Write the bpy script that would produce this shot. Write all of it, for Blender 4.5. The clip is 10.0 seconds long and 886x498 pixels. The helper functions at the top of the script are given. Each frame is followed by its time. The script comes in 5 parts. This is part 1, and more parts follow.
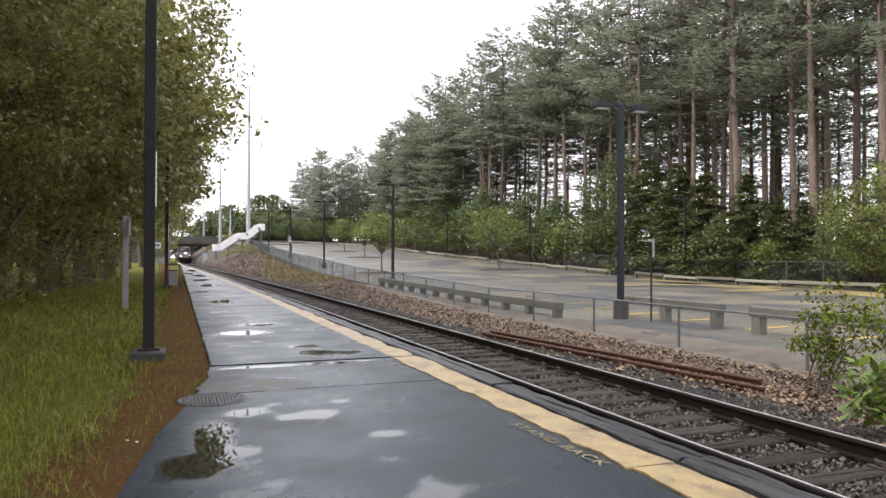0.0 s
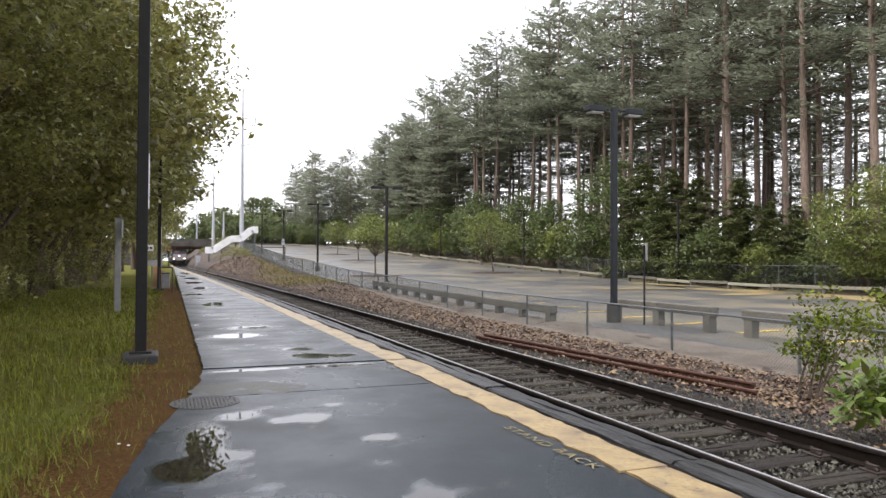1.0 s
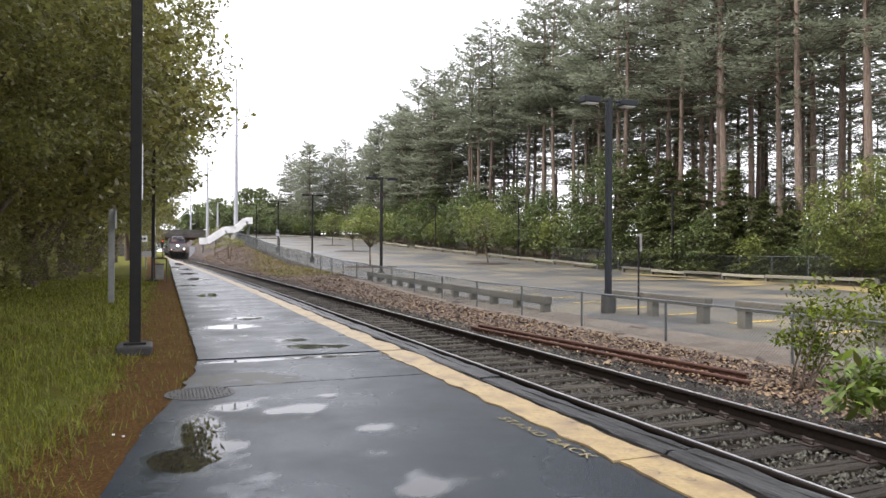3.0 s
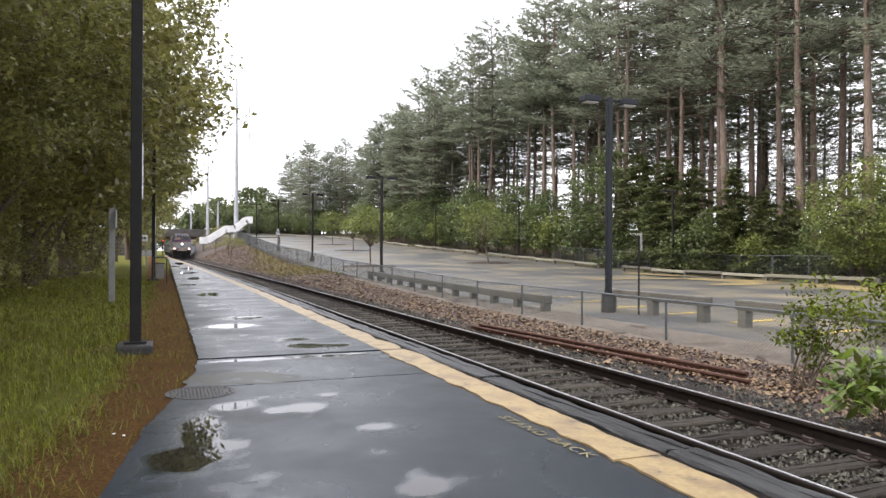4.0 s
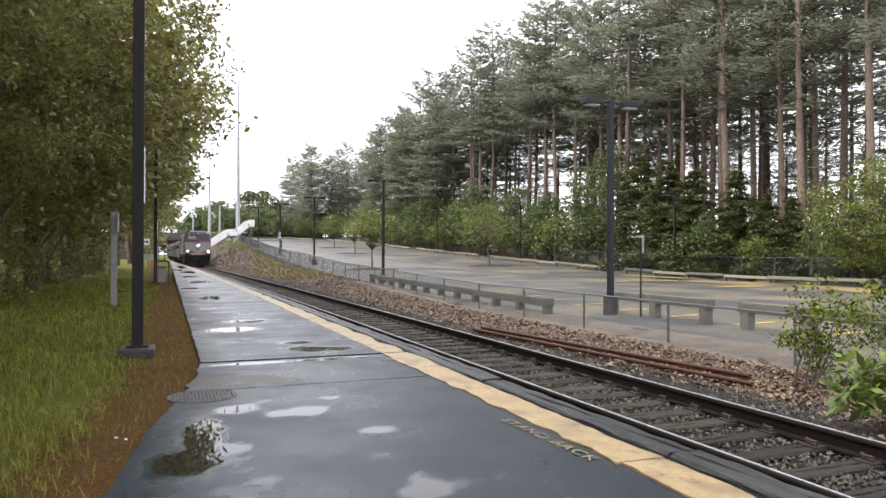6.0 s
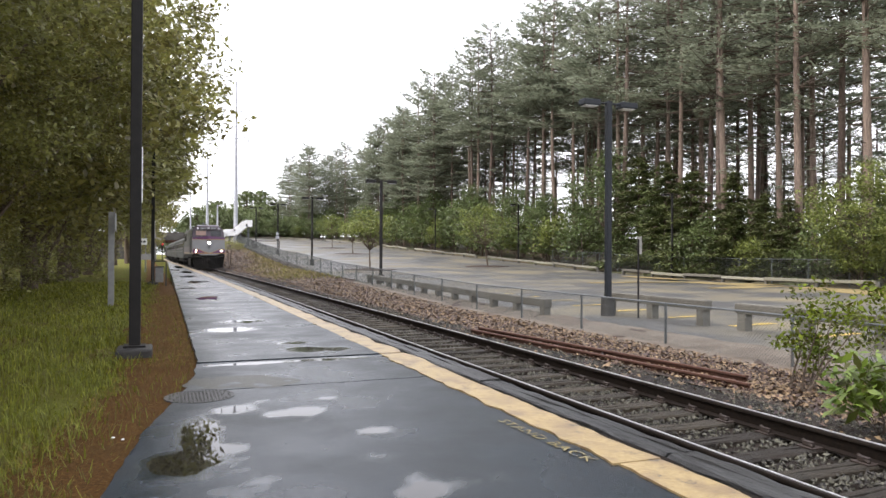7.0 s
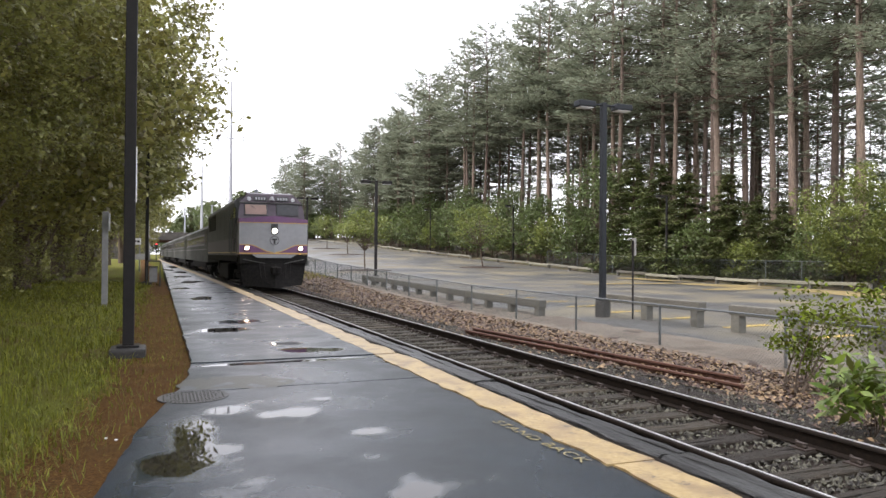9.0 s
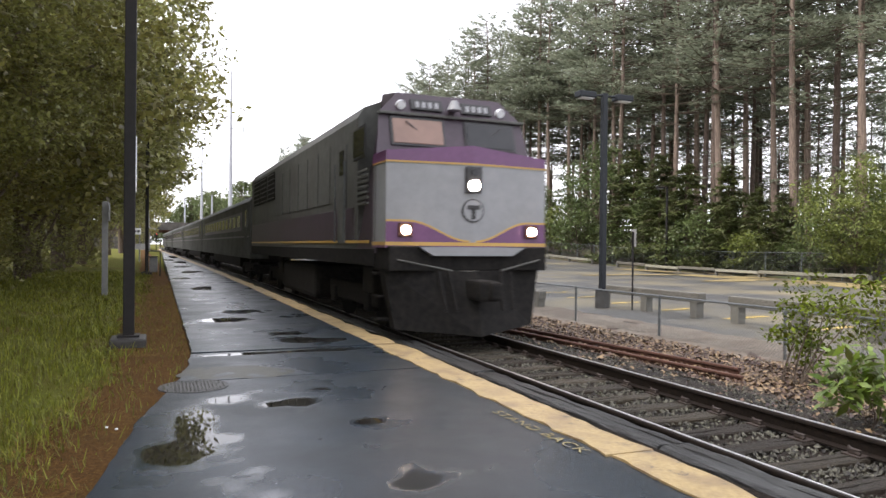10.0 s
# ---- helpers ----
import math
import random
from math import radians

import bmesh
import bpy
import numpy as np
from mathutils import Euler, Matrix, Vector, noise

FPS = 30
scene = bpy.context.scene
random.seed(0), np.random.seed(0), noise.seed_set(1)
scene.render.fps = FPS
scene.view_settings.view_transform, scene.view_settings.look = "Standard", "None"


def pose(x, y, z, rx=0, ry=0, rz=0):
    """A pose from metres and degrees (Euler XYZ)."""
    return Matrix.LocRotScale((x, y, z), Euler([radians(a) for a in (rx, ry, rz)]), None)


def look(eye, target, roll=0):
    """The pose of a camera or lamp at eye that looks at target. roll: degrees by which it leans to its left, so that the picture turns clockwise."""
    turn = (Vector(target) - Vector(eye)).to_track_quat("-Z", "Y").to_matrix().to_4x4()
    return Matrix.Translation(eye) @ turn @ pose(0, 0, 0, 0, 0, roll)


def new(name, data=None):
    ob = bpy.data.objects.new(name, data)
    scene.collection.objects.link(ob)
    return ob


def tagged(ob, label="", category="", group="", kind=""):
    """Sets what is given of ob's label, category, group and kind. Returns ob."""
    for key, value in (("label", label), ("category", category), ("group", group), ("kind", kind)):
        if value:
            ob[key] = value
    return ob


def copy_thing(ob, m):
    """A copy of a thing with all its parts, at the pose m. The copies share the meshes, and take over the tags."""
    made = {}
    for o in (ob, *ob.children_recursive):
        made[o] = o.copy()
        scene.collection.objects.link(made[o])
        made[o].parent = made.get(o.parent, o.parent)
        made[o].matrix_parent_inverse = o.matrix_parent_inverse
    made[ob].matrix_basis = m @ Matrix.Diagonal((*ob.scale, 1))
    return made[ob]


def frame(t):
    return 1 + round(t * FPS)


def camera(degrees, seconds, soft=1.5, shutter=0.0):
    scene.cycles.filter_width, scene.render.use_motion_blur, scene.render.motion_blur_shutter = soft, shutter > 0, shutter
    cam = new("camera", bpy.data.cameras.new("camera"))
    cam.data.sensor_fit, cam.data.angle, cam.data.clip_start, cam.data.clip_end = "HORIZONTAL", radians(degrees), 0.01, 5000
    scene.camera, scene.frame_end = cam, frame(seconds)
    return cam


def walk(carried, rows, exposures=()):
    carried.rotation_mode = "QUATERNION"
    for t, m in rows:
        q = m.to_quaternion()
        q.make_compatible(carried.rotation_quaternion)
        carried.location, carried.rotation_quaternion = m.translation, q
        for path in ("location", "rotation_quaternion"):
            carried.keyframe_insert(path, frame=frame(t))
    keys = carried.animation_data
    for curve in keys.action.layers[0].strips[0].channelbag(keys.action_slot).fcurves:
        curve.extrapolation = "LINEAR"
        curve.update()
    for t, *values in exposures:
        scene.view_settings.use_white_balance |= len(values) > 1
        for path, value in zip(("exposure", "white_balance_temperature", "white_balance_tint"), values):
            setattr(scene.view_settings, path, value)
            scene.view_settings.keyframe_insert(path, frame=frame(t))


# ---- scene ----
cam = camera(65.1, 10.0, soft=1.5, shutter=0.2)
walk(cam, [
    (0, pose(0, 0, 1.47, 90.72, -0.14, -20.84)),
    (0.5, pose(0, 0, 1.47, 90.73, -0.09, -21.24)),
    (1, pose(0, 0, 1.47, 90.98, -0.26, -21.36)),
    (1.5, pose(0, 0, 1.47, 90.47, -0.12, -21.59)),
    (2, pose(0, 0, 1.47, 90.94, -0.11, -21.68)),
    (2.5, pose(0, 0, 1.47, 90.38, -0.24, -21.79)),
    (4, pose(0, 0, 1.47, 90.17, -0.25, -21.77)),
    (4.5, pose(0, 0, 1.47, 90.23, -0.08, -21.88)),
    (5, pose(0, 0, 1.47, 89.87, -0.25, -21.87)),
    (5.5, pose(0, 0, 1.47, 90.35, -0.07, -21.58)),
    (7, pose(0, 0, 1.47, 90.46, -0.24, -21.81)),
    (7.5, pose(0, 0, 1.47, 90.11, -0.40, -21.87)),
    (8, pose(0, 0, 1.47, 90.31, -0.32, -22.10)),
    (8.5, pose(0, 0, 1.47, 90.20, -0.37, -21.98)),
    (9, pose(0, 0, 1.47, 90.53, -0.42, -22.23)),
    (9.5, pose(0, 0, 1.47, 90.00, -0.31, -22.27)),
    (10, pose(0, 0, 1.47, 89.76, -0.57, -22.23)),
], exposures=[(0, 0.58, 6500, 16), (4, 0.67, 6500, 16), (10, 0.71, 6500, 16)])

# ---- light: an overcast sky after rain, a wide weak sun ----
world = bpy.data.worlds.new("overcast_sky")
scene.world = world
world.use_nodes = True
wn, wl = world.node_tree.nodes, world.node_tree.links
wn.clear()
sky = wn.new("ShaderNodeTexSky")
sky.sky_type, sky.sun_disc = "NISHITA", False
sky.sun_elevation, sky.sun_rotation = radians(52), radians(-92)
sky.air_density, sky.dust_density = 1.6, 6.0
cloud = wn.new("ShaderNodeMix")
cloud.data_type = "RGBA"
cloud.inputs[0].default_value = 0.86
# a thinly overcast sky, nearly even from horizon to zenith
height = wn.new("ShaderNodeTexCoord")
split = wn.new("ShaderNodeSeparateXYZ")
wl.new(height.outputs["Generated"], split.inputs[0])
grade = wn.new("ShaderNodeMix")
grade.data_type = "RGBA"
grade.inputs[6].default_value, grade.inputs[7].default_value = (11.8, 12.2, 12.8, 1), (13.0, 13.5, 14.2, 1)
wl.new(split.outputs[2], grade.inputs[0])
wl.new(grade.outputs[2], cloud.inputs[7])
wl.new(sky.outputs[0], cloud.inputs[6])
back = wn.new("ShaderNodeBackground")
back.inputs[1].default_value = 0.125
wl.new(cloud.outputs[2], back.inputs[0])
wo = wn.new("ShaderNodeOutputWorld")
wl.new(back.outputs[0], wo.inputs[0])
sun_data = bpy.data.lights.new("sun", "SUN")
sun_data.energy, sun_data.angle, sun_data.color = 3.0, radians(40), (1, 0.97, 0.92)
sun = new("sun", sun_data)
sun.matrix_world = look((0, 0, 60), (46, 2, 0))


# ---- materials ----
def mat(name, c1, c2, scale=5.0, rough=0.7, bump=0.3, metal=0.0, stain=None, stain_amount=0.5, stain_scale=0.6, spec=0.5,
        stretch=(1, 1, 1), island=0.0, objrand=0.0, trans=0.0, rough2=None, dist=0.01, emit=None):
    """A procedural surface: two colours in fine grain, a stain colour in large patches, bump and gloss that vary."""
    m = bpy.data.materials.new(name)
    m.use_nodes = True
    n, l = m.node_tree.nodes, m.node_tree.links
    b = n["Principled BSDF"]
    tc = n.new("ShaderNodeTexCoord")
    mp = n.new("ShaderNodeMapping")
    mp.inputs["Scale"].default_value = stretch
    l.new(tc.outputs["Object"], mp.inputs["Vector"])
    fine = n.new("ShaderNodeTexNoise")
    fine.inputs["Scale"].default_value, fine.inputs["Detail"].default_value = scale, 6
    fine.inputs["Roughness"].default_value = 0.65
    l.new(mp.outputs[0], fine.inputs["Vector"])
    ramp = n.new("ShaderNodeMapRange")
    ramp.inputs[1].default_value, ramp.inputs[2].default_value = 0.33, 0.67
    l.new(fine.outputs[0], ramp.inputs[0])
    mix = n.new("ShaderNodeMix")
    mix.data_type = "RGBA"
    mix.inputs[6].default_value, mix.inputs[7].default_value = (*c1, 1), (*c2, 1)
    l.new(ramp.outputs[0], mix.inputs[0])
    col = mix.outputs[2]
    large = n.new("ShaderNodeTexNoise")
    large.inputs["Scale"].default_value, large.inputs["Detail"].default_value = stain_scale, 4
    l.new(mp.outputs[0], large.inputs["Vector"])
    lr = n.new("ShaderNodeMapRange")
    lr.inputs[1].default_value, lr.inputs[2].default_value = 0.45, 0.7
    lr.inputs[4].default_value = stain_amount
    l.new(large.outputs[0], lr.inputs[0])
    if stain:
        m2 = n.new("ShaderNodeMix")
        m2.data_type = "RGBA"
        m2.inputs[7].default_value = (*stain, 1)
        l.new(lr.outputs[0], m2.inputs[0])
        l.new(col, m2.inputs[6])
        col = m2.outputs[2]
    if island or objrand:
        hsv = n.new("ShaderNodeHueSaturation")
        vr = n.new("ShaderNodeMapRange")
        a = island or objrand
        vr.inputs[3].default_value, vr.inputs[4].default_value = 1 - a, 1 + a
        if island:
            g = n.new("ShaderNodeNewGeometry")
            l.new(g.outputs["Random Per Island"], vr.inputs[0])
        else:
            g = n.new("ShaderNodeObjectInfo")
            l.new(g.outputs["Random"], vr.inputs[0])
        l.new(vr.outputs[0], hsv.inputs["Value"])
        hr = n.new("ShaderNodeMapRange")
        hr.inputs[3].default_value, hr.inputs[4].default_value = 0.5 - a * 0.05, 0.5 + a * 0.05
        l.new(vr.outputs[0], hr.inputs[0])
        l.new(hr.outputs[0], hsv.inputs["Hue"])
        l.new(col, hsv.inputs["Color"])
        col = hsv.outputs[0]
    l.new(col, b.inputs["Base Color"])
    b.inputs["Metallic"].default_value = metal
    b.inputs["Specular IOR Level"].default_value = spec
    rr = n.new("ShaderNodeMapRange")
    rr.inputs[1].default_value, rr.inputs[2].default_value = 0.35, 0.65
    rr.inputs[3].default_value, rr.inputs[4].default_value = rough, rough if rough2 is None else rough2
    l.new((large if rough2 is not None else fine).outputs[0], rr.inputs[0])
    l.new(rr.outputs[0], b.inputs["Roughness"])
    if bump:
        bp = n.new("ShaderNodeBump")
        bp.inputs["Strength"].default_value, bp.inputs["Distance"].default_value = bump, dist
        l.new(fine.outputs[0], bp.inputs["Height"])
        l.new(bp.outputs[0], b.inputs["Normal"])
    if emit:
        b.inputs["Emission Color"].default_value = (*emit[0], 1)
        b.inputs["Emission Strength"].default_value = emit[1]
    if trans:
        tr = n.new("ShaderNodeBsdfTranslucent")
        l.new(col, tr.inputs[0])
        ms = n.new("ShaderNodeMixShader")
        ms.inputs[0].default_value = trans
        l.new(b.outputs[0], ms.inputs[1])
        l.new(tr.outputs[0], ms.inputs[2])
        l.new(ms.outputs[0], n["Material Output"].inputs[0])
    return m


ASPHALT = mat("wet_asphalt", (0.007, 0.012, 0.017), (0.03, 0.04, 0.05), 140, 0.24, 0.5, stain=(0.022, 0.025, 0.022), stain_amount=0.6,
              stain_scale=0.9, rough2=0.42, dist=0.003, spec=0.19)
LOT = mat("wet_lot_asphalt", (0.038, 0.039, 0.04), (0.084, 0.083, 0.079), 18, 0.4, 0.5, stain=(0.17, 0.14, 0.075), stain_amount=0.7,
          stain_scale=0.22, rough2=0.65, dist=0.006)
DRIFT = mat("yellowed_needle_drift", (0.15, 0.115, 0.045), (0.25, 0.19, 0.075), 12, 0.8, 0.5, stain=(0.12, 0.09, 0.04), stain_amount=0.6, stain_scale=0.5)
# soil made near black: the shade below the platform edge is in its colour
SHADESOIL = mat("shade_painted_soil", (0.004, 0.003, 0.0025), (0.02, 0.014, 0.01), 22, 0.9, 1.0, spec=0.15, dist=0.03)
PATCH = mat("mossy_asphalt_patch", (0.03, 0.03, 0.022), (0.06, 0.057, 0.04), 30, 0.4, 0.4, spec=0.2)
YELLOW = mat("worn_yellow_paint", (0.29, 0.205, 0.088), (0.42, 0.31, 0.15), 30, 0.45, 0.7, stain=(0.17, 0.115, 0.07), stain_amount=0.8, stain_scale=3.4, dist=0.006)
LETTER = mat("faded_letter_paint", (0.33, 0.26, 0.09), (0.16, 0.135, 0.06), 22, 0.5, 0.2)
LOTLINE = mat("lot_line_paint", (0.62, 0.42, 0.05), (0.3, 0.23, 0.07), 9, 0.5, 0.2)
WATER = mat("puddle_water", (0.014, 0.013, 0.011), (0.024, 0.022, 0.018), 3, 0.02, 0, spec=0.26)
GRASS = mat("grass", (0.11, 0.11, 0.009), (0.19, 0.168, 0.019), 3, 0.6, 0, island=0.55, trans=0.35)
TURF = mat("turf_soil", (0.062, 0.072, 0.01), (0.105, 0.108, 0.018), 14, 1.0, 0.8, spec=0.1, stain=(0.09, 0.055, 0.02), stain_amount=0.6, dist=0.05)
NEEDLES = mat("brown_pine_needles", (0.042, 0.02, 0.007), (0.13, 0.068, 0.021), 45, 1.0, 1.0, spec=0.1, stain=(0.07, 0.04, 0.014), stain_amount=0.6, stain_scale=1.6, dist=0.03)
LITTER = mat("leaf_litter", (0.014, 0.007, 0.004), (0.05, 0.026, 0.014), 16, 0.8, 1.0, stain=(0.045, 0.029, 0.017), stain_amount=0.7, stain_scale=0.9, dist=0.05)
DRYLEAF = mat("dry_leaf", (0.062, 0.027, 0.018), (0.185, 0.094, 0.066), 4, 0.6, 0.1, island=0.9)
NEEDLEBIT = mat("fallen_needle", (0.085, 0.042, 0.013), (0.2, 0.105, 0.034), 4, 0.9, 0, spec=0.15, island=0.5)
SAND = mat("bare_tan_earth", (0.075, 0.06, 0.045), (0.165, 0.14, 0.108), 14, 0.8, 1.0, stain=(0.06, 0.04, 0.026), stain_amount=0.8, stain_scale=1.1, dist=0.03)
FOREST = mat("forest_floor", (0.05, 0.035, 0.018), (0.09, 0.07, 0.03), 6, 0.9, 0.8, stain=(0.035, 0.06, 0.012), stain_amount=0.8, stain_scale=0.3, dist=0.1)
BALLAST = mat("ballast_bed", (0.007, 0.006, 0.0055), (0.028, 0.024, 0.02), 28, 0.85, 1.0, spec=0.25, stain=(0.045, 0.03, 0.02), stain_amount=0.6, dist=0.05)
STONE = mat("ballast_stone", (0.028, 0.025, 0.021), (0.108, 0.097, 0.078), 30, 0.6, 0.3, spec=0.35, island=0.85)
RAILTOP = mat("polished_rail", (0.7, 0.69, 0.69), (0.5, 0.49, 0.49), 20, 0.45, 0.05, metal=1.0)
RAILSIDE = mat("dark_rail_steel", (0.009, 0.007, 0.006), (0.02, 0.014, 0.01), 25, 0.7, 0.3, spec=0.15)
PLATE = mat("rusty_tie_plate", (0.022, 0.015, 0.012), (0.045, 0.03, 0.022), 30, 0.7, 0.4)
RUST = mat("rusty_steel", (0.045, 0.018, 0.010), (0.09, 0.036, 0.02), 30, 0.85, 0.5, stain=(0.05, 0.02, 0.012), stain_amount=0.6)
SLEEPER = mat("wet_sleeper_wood", (0.012, 0.0095, 0.0075), (0.062, 0.05, 0.039), 9, 0.65, 1.0, spec=0.25, stretch=(1, 14, 6), objrand=0.45, dist=0.02, stain=(0.05, 0.032, 0.02), stain_amount=0.6, stain_scale=2.5)
TIMBER = mat("grey_wet_timber", (0.004, 0.004, 0.004), (0.066, 0.068, 0.068), 6, 0.42, 1.0, spec=0.35, stretch=(5, 0.45, 4), objrand=0.3, dist=0.03, stain=(0.012, 0.011, 0.01), stain_amount=0.9, stain_scale=0.9)
GUARD = mat("weathered_guard_timber", (0.06, 0.056, 0.047), (0.14, 0.13, 0.11), 8, 0.6, 0.7, stretch=(8, 1, 6), objrand=0.2, stain=(0.07, 0.065, 0.05), stain_amount=0.6)
PALEWOOD = mat("pale_kerb_timber", (0.1, 0.09, 0.07), (0.2, 0.185, 0.15), 6, 0.7, 0.5, stretch=(6, 1, 5), objrand=0.5, stain=(0.15, 0.13, 0.08), stain_amount=0.6)
CONCRETE = mat("weathered_concrete", (0.25, 0.24, 0.22), (0.38, 0.36, 0.33), 18, 0.7, 0.5, stain=(0.13, 0.12, 0.10), stain_amount=0.7)
STAINED = mat("dark_stained_concrete", (0.05, 0.045, 0.04), (0.1, 0.092, 0.083), 3, 0.8, 0.4, stain=(0.03, 0.026, 0.022), stain_amount=0.7)
DARKWIRE = mat("dark_coated_wire", (0.05, 0.06, 0.058), (0.085, 0.095, 0.092), 12, 0.6, 0)
DRYGRASS = mat("dry_grass", (0.13, 0.095, 0.04), (0.22, 0.165, 0.08), 1.5, 0.8, 0, island=0.5, trans=0.25)
DARKBLOCK = mat("dark_damp_concrete", (0.012, 0.011, 0.010), (0.032, 0.029, 0.026), 18, 0.6, 0.5)
IRON = mat("worn_cast_iron", (0.03, 0.03, 0.029), (0.075, 0.072, 0.068), 20, 0.5, 0.4, spec=0.35)
GALV = mat("galvanised_steel", (0.075, 0.085, 0.09), (0.13, 0.142, 0.147), 12, 0.5, 0.1, metal=0.3, objrand=0.15)
BRONZE = mat("dark_bronze_pole", (0.005, 0.004, 0.0038), (0.010, 0.008, 0.0075), 10, 0.6, 0.1, spec=0.3)
BLUEPOLE = mat("dark_blue_grey_pole", (0.006, 0.008, 0.011), (0.011, 0.014, 0.018), 10, 0.55, 0.1, spec=0.3)
LENS = mat("lamp_lens", (0.55, 0.57, 0.6), (0.65, 0.66, 0.68), 5, 0.25, 0)
WHITE = mat("white_panel", (0.8, 0.81, 0.82), (0.86, 0.86, 0.86), 4, 0.5, 0.1, stain=(0.55, 0.55, 0.53), stain_amount=0.5)
PALE = mat("pale_steel_mast", (0.3, 0.31, 0.34), (0.38, 0.39, 0.42), 4, 0.5, 0.1)
SIGNGREY = mat("grey_sign_back", (0.15, 0.15, 0.147), (0.22, 0.22, 0.214), 6, 0.5, 0.1)
BLACK = mat("black_plastic", (0.012, 0.012, 0.013), (0.025, 0.025, 0.026), 9, 0.5, 0.1)
BARK = mat("brown_bark", (0.05, 0.036, 0.026), (0.12, 0.088, 0.062), 7, 0.9, 1.0, stretch=(3, 3, 0.6), dist=0.05)
PINEBARK = mat("reddish_pine_bark", (0.085, 0.058, 0.048), (0.2, 0.14, 0.115), 5, 0.9, 1.0, stretch=(3, 3, 0.5), objrand=0.35, dist=0.06)
LEAF = mat("oak_leaf", (0.14, 0.135, 0.038), (0.24, 0.21, 0.075), 1.2, 0.3, 0, spec=0.65, island=0.5, trans=0.46)
LEAFBROWN = mat("olive_leaf", (0.16, 0.138, 0.04), (0.26, 0.212, 0.075), 1.2, 0.3, 0, spec=0.65, island=0.5, trans=0.46)
BROADGREEN = mat("broad_bush_leaf", (0.085, 0.115, 0.014), (0.165, 0.175, 0.026), 2, 0.4, 0, spec=0.45, island=0.7, trans=0.3)
BUSHLEAF = mat("bush_leaf", (0.05, 0.062, 0.004), (0.15, 0.15, 0.01), 2, 0.65, 0, spec=0.25, island=0.7, trans=0.35)
BRIGHTLEAF = mat("young_leaf", (0.115, 0.132, 0.028), (0.185, 0.19, 0.046), 0.8, 0.5, 0, island=0.45, trans=0.4)
MIDLEAF = mat("sapling_leaf", (0.068, 0.09, 0.026), (0.116, 0.13, 0.042), 0.8, 0.5, 0, island=0.55, trans=0.3)
HEMLOCK = mat("hemlock_needle", (0.058, 0.07, 0.02), (0.105, 0.11, 0.034), 1, 0.5, 0, island=0.45, trans=0.25)
PINELEAF = mat("pine_needle", (0.165, 0.188, 0.132), (0.235, 0.248, 0.175), 0.6, 0.45, 0, island=0.3, trans=0.5)
FARLEAF = mat("far_leaf", (0.09, 0.115, 0.045), (0.15, 0.165, 0.065), 0.3, 0.6, 0, island=0.4, trans=0.3)
# the train
PURPLE = mat("purple_paint", (0.095, 0.03, 0.095), (0.12, 0.042, 0.12), 8, 0.35, 0.03, stain=(0.09, 0.04, 0.09), stain_amount=0.5)
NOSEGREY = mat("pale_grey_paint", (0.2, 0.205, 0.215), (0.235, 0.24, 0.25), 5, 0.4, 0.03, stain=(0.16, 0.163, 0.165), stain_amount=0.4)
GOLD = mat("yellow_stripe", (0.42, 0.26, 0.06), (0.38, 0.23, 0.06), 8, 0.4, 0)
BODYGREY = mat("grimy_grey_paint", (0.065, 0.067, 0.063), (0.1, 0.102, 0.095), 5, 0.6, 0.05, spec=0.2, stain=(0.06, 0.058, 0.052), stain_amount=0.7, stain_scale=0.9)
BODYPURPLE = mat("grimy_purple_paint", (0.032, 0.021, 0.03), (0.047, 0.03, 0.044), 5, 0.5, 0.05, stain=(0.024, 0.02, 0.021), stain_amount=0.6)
UNDER = mat("black_underframe", (0.009, 0.009, 0.009), (0.022, 0.02, 0.018), 9, 0.85, 0.3, spec=0.1)
COACH = mat("dull_coach_steel", (0.07, 0.073, 0.068), (0.11, 0.112, 0.104), 4, 0.75, 0.05, spec=0.05, stain=(0.05, 0.05, 0.045), stain_amount=0.6)
ROOF = mat("grey_roof", (0.13, 0.134, 0.136), (0.18, 0.184, 0.187), 4, 0.75, 0.05, spec=0.08)
GLASS = mat("dark_glass", (0.012, 0.013, 0.015), (0.02, 0.021, 0.023), 4, 0.06, 0, spec=0.4)
# opaque pinkish colour standing in for the sky's reflection in the glass
REFLECTPANE = mat("painted_reflection_pane", (0.17, 0.105, 0.082), (0.21, 0.13, 0.1), 3, 0.35, 0)
HEAD = mat("lit_headlight", (1, 0.95, 0.85), (1, 0.95, 0.85), 3, 0.3, 0, emit=((1, 0.86, 0.7), 55))
DITCH = mat("lit_ditch_light", (1, 0.9, 0.75), (1, 0.9, 0.75), 3, 0.3, 0, emit=((1, 0.8, 0.6), 38))
REDLAMP = mat("lit_red_lamp", (0.8, 0.05, 0.05), (0.8, 0.05, 0.05), 3, 0.3, 0, emit=((1, 0.05, 0.06), 3))


